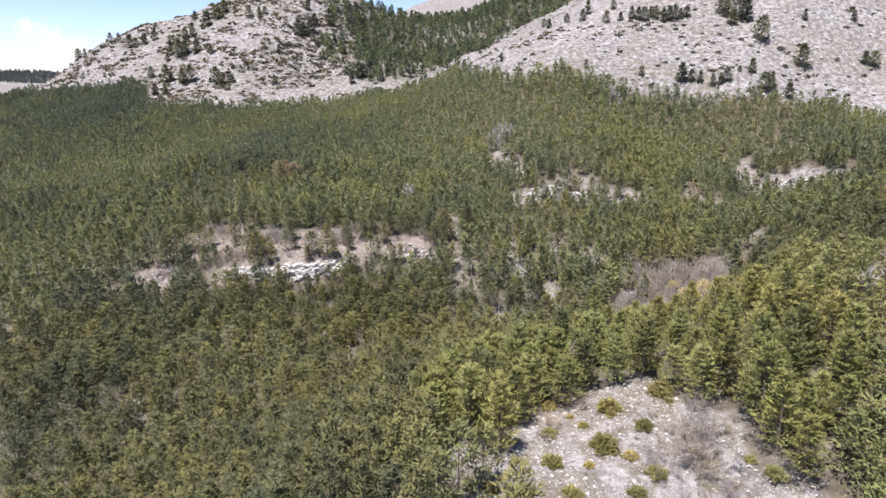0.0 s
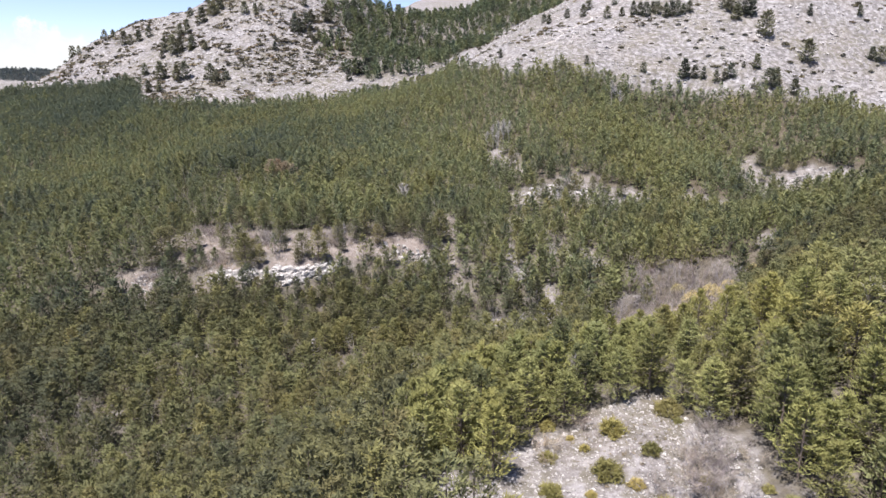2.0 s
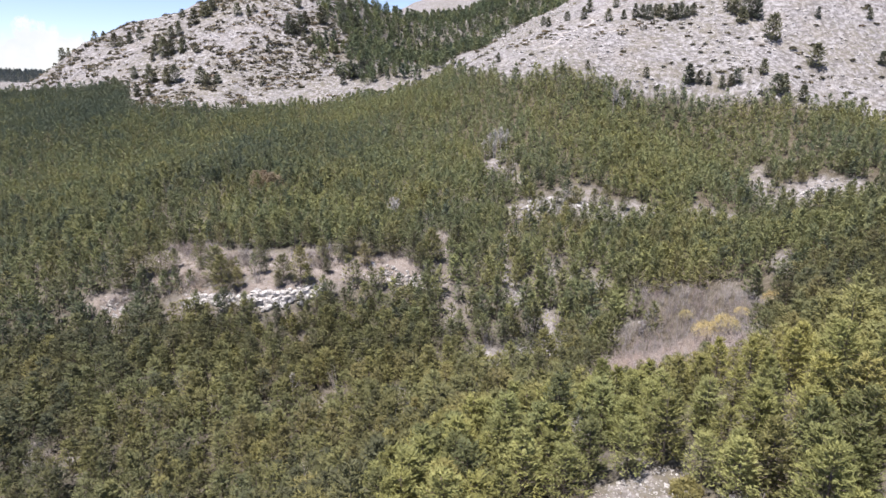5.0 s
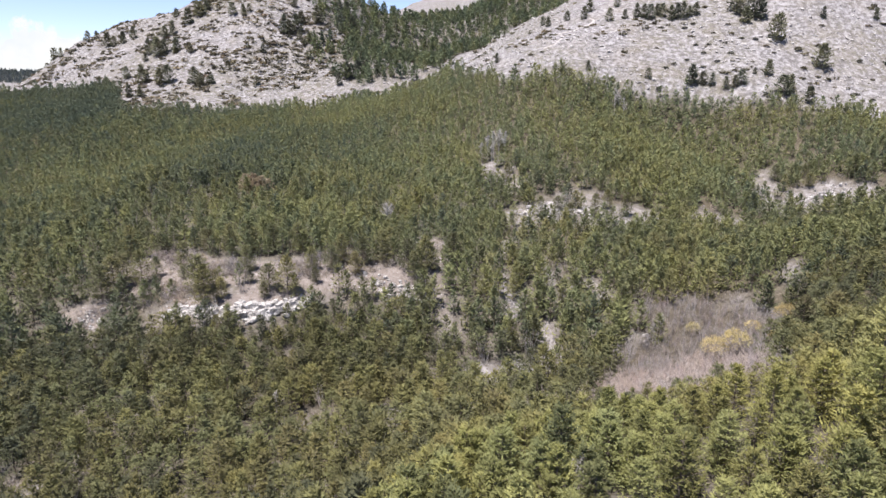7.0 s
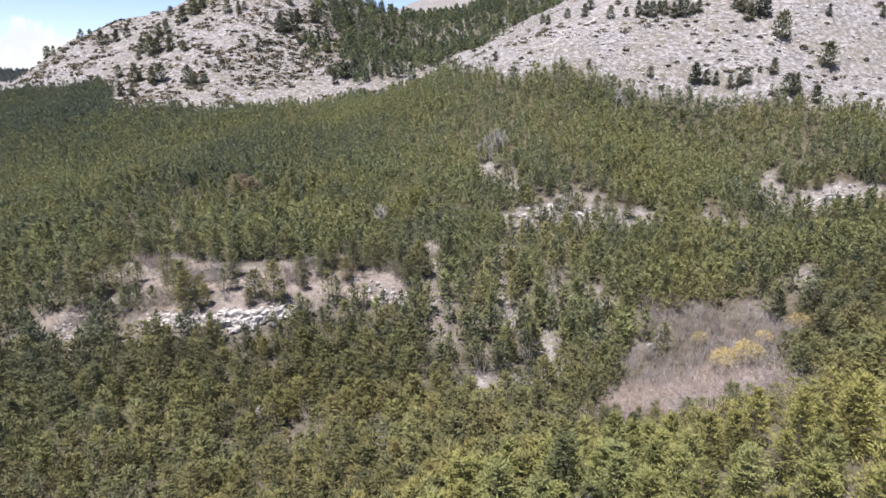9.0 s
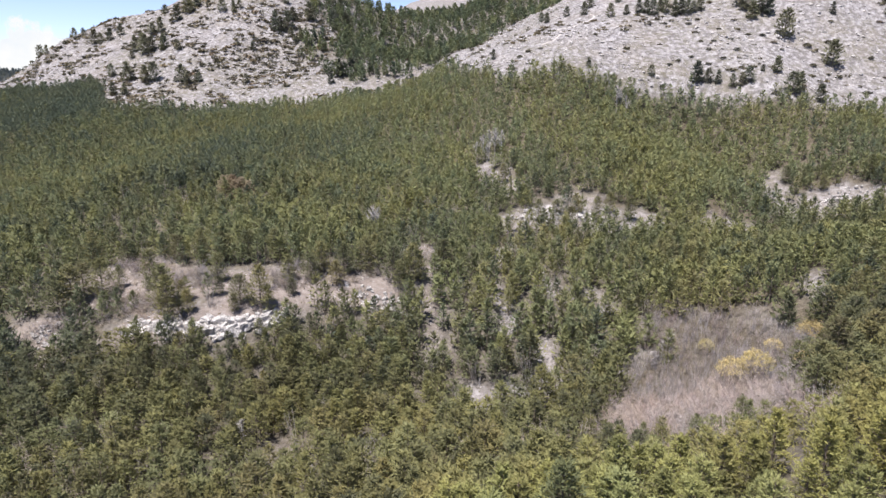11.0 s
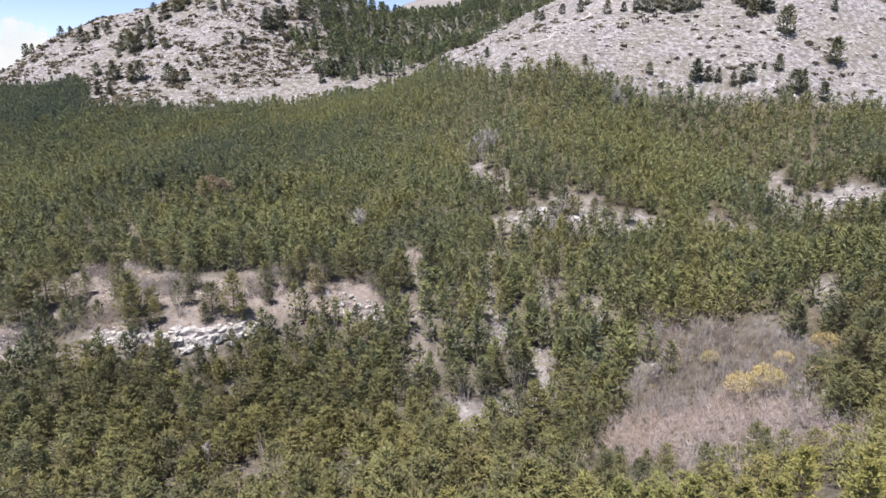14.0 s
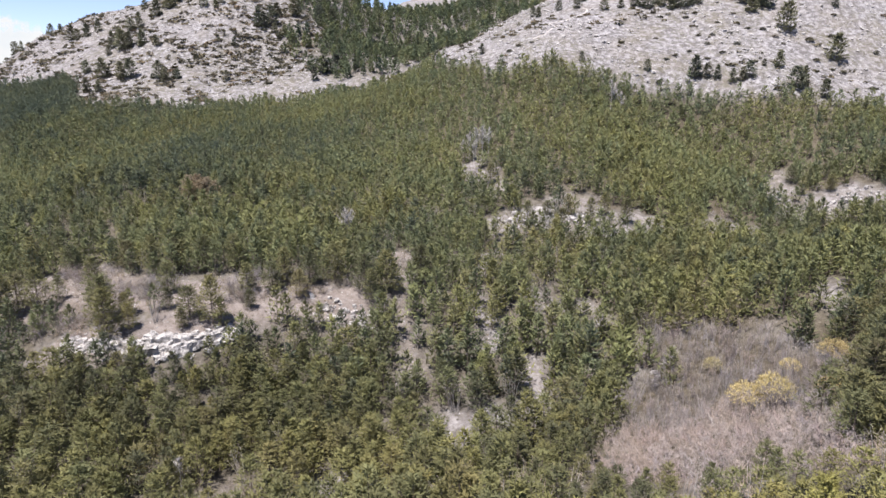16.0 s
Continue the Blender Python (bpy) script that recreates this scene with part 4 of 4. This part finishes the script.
def outcrop(x1, y1, x2, y2, count, wide, low, high, label, skip=()):
    base = tagged(new("rock_outcrop"), label, "rocks", "rock outcrops")
    base.location = ((x1 + x2) / 2, (y1 + y2) / 2, float(ground((x1 + x2) / 2, (y1 + y2) / 2)))
    for k in range(count):
        u = r6.uniform(0, 1)
        x, y, s = x1 + (x2 - x1) * u + r6.normal(0, wide * 0.3), y1 + (y2 - y1) * u + r6.normal(0, wide), r6.uniform(low, high) * r6.uniform(0.6, 1)
        lift = r6.uniform(0, 1) * high * 0.8
        y += lift * 0.7
        ob = child("boulder", boulders[int(r6.integers(0, 8))], base)
        ob.matrix_basis = Matrix.Translation(-base.location) @ pose(x, y, float(ground(x, y)) + lift * 0.6, float(r6.uniform(-18, 18)), float(r6.uniform(-14, 14)), float(r6.uniform(-35, 35))) @ Matrix.Diagonal((s, s, s, 1))


outcrop(-45, 174.6, -37, 175.0, 84, 0.8, 0.7, 1.8, "ledge of broken white limestone below the clearing")
outcrop(-37, 175.6, -29, 179.6, 60, 0.8, 0.6, 1.5, "broken end of the white limestone ledge")
outcrop(-64, 176.3, -46, 174.8, 90, 0.7, 0.6, 1.4, "low ledge of pale limestone blocks under the bench")
outcrop(-17, 189.5, 2, 185, 70, 1.6, 0.3, 0.9, "pale broken rocks on the slope above the track")
outcrop(-89, 185.2, -81.5, 178.5, 36, 1.6, 0.3, 0.9, "scattered pale rocks at the foot of the dark pines")
outcrop(34, 254, 60, 258, 90, 2.4, 0.4, 1.5, "pale limestone rocks in the upper clearing")
outcrop(36, 256, 54, 261, 50, 1.6, 0.6, 1.6, "white limestone rocks along the upper clearing")
outcrop(56, 176, 58, 181, 7, 0.8, 0.3, 0.7, "small pale rocks at the edge of the thicket")
outcrop(146, 272, 168, 277, 44, 2.4, 0.4, 1.1, "pale rocks on the high clearing among pines")

# ---- far hill wood and cloud ----
x, y = scatter(np.random.default_rng(91), -1000, -600, 1060, 1350, 9.5)
keep = np.random.default_rng(92).uniform(0, 1, len(x)) < step((value_noise(x, y, 60, 93) - 0.12) * 14) * step((smooth_ground(x, y) - 86) / 4) * (x / y > -0.80) * (x / y < -0.58)
x, y = x[keep], y[keep]
tagged(new("pine_wood", soup("pine_wood", planted([[(v, f, HAZED_NEEDLES) for v, f, m in sh] for sh in dark_shapes], x, y, np.random.default_rng(94).uniform(1.0, 1.5, len(x)), rng, tint=np.random.default_rng(95).uniform(0, 0.4, len(x))))),
       "dark wood on the distant hilltop, blue-grey haze in its colour", "forest", kind="stuff")


def cloud_bank():
    """A far bank of cumulus, soft at its edges, closed towards the horizon."""
    m, n, l, b = material("cloud", 1.0)
    att = n.new("ShaderNodeAttribute")
    att.attribute_name = "cover"
    co = n.new("ShaderNodeTexCoord").outputs["Object"]
    puff = n.new("ShaderNodeMath")
    puff.operation = "MULTIPLY_ADD"
    l.new(noise_node(n, l, 0.0075, 7, 0.62, co), puff.inputs[0])
    puff.inputs[1].default_value = 1.0
    l.new(att.outputs["Fac"], puff.inputs[2])
    fac = ramp(n, l, puff.outputs[0], [(0.70, (0.0,)), (0.80, (1.0,))])
    tone = ramp(n, l, noise_node(n, l, 0.004, 5, 0.6, co), [(0.35, (0.90, 0.94, 0.99)), (0.55, (1.0, 1.0, 1.0))])
    glow, clear, both = n.new("ShaderNodeEmission"), n.new("ShaderNodeBsdfTransparent"), n.new("ShaderNodeMixShader")
    glow.inputs["Strength"].default_value = 0.395
    l.new(tone, glow.inputs["Color"])
    l.new(fac, both.inputs[0]), l.new(clear.outputs[0], both.inputs[1]), l.new(glow.outputs[0], both.inputs[2])
    l.new(both.outputs[0], n["Material Output"].inputs["Surface"])
    u, v = np.meshgrid(np.linspace(-1, 1, 90), np.linspace(0, 1, 40))
    top = 0.42 + 0.34 * np.exp(-((u - 0.05) / 0.28) ** 2) + 0.22 * np.exp(-((u + 0.55) / 0.25) ** 2) + 0.14 * np.exp(-((u - 0.6) / 0.3) ** 2)
    deep = 60 * value_noise(u * 900, v * 500, 130, 97)
    p = np.stack([u * 950, deep + 120 * u * u, v * 620], -1).reshape(-1, 3)
    k = np.arange(90 * 40).reshape(40, 90)
    q = np.stack([k[:-1, :-1], k[:-1, 1:], k[1:, 1:], k[1:, :-1]], -1).reshape(-1, 4)
    me = soup("cloud", [(p, np.concatenate([q[:, [0, 1, 2]], q[:, [0, 2, 3]]]), m, None)], True)
    at = me.attributes.new("cover", "FLOAT", "POINT")
    cover = np.clip((top - v) * 2.6 + 0.35, 0, 1) * np.clip((1 - np.abs(u)) * 4, 0, 1) * 0.5
    at.data.foreach_set("value", cover.astype(np.float32).ravel())
    return me


cloud = tagged(new("cloud_backdrop", cloud_bank()), "white cumulus bank low over the far horizon", "cloud", kind="structure")
cloud.matrix_basis = pose(-2370, 3780, 20, 0, 0, 33)


# ---- a footpath up the mountain ----
u = np.linspace(0, 1, 90)
fx = 60 + 36 * u + 3.5 * np.sin(u * 9) + 1.5 * np.sin(u * 23)
fy = 392 + 50 * u + 2.0 * np.cos(u * 13)
tx, ty = np.gradient(fx), np.gradient(fy)
ln = np.hypot(tx, ty)
wide = 0.55 + 0.25 * np.sin(u * 31)
pv = []
for side in (-1, 0, 1):
    ax, ay = fx - side * ty / ln * wide, fy + side * tx / ln * wide
    pv.append(np.stack([ax, ay, ground(ax, ay) + (0.30 if side == 0 else 0.06)], 1))
k = np.arange(89)
pf = np.concatenate([np.stack([a * 90 + k, a * 90 + k + 1, (a + 1) * 90 + k + 1], 1) for a in (0, 1)] + [np.stack([a * 90 + k, (a + 1) * 90 + k + 1, (a + 1) * 90 + k], 1) for a in (0, 1)])
PATH_DUST = plain_material("path_dust", (0.24, 0.215, 0.20), (0.40, 0.375, 0.36), 0.6, 0.1)
tagged(new("footpath", soup("footpath", [(np.concatenate(pv), pf[:, ::-1], PATH_DUST, None)], True)), "worn pale footpath climbing the stony mountainside", "path", kind="structure")
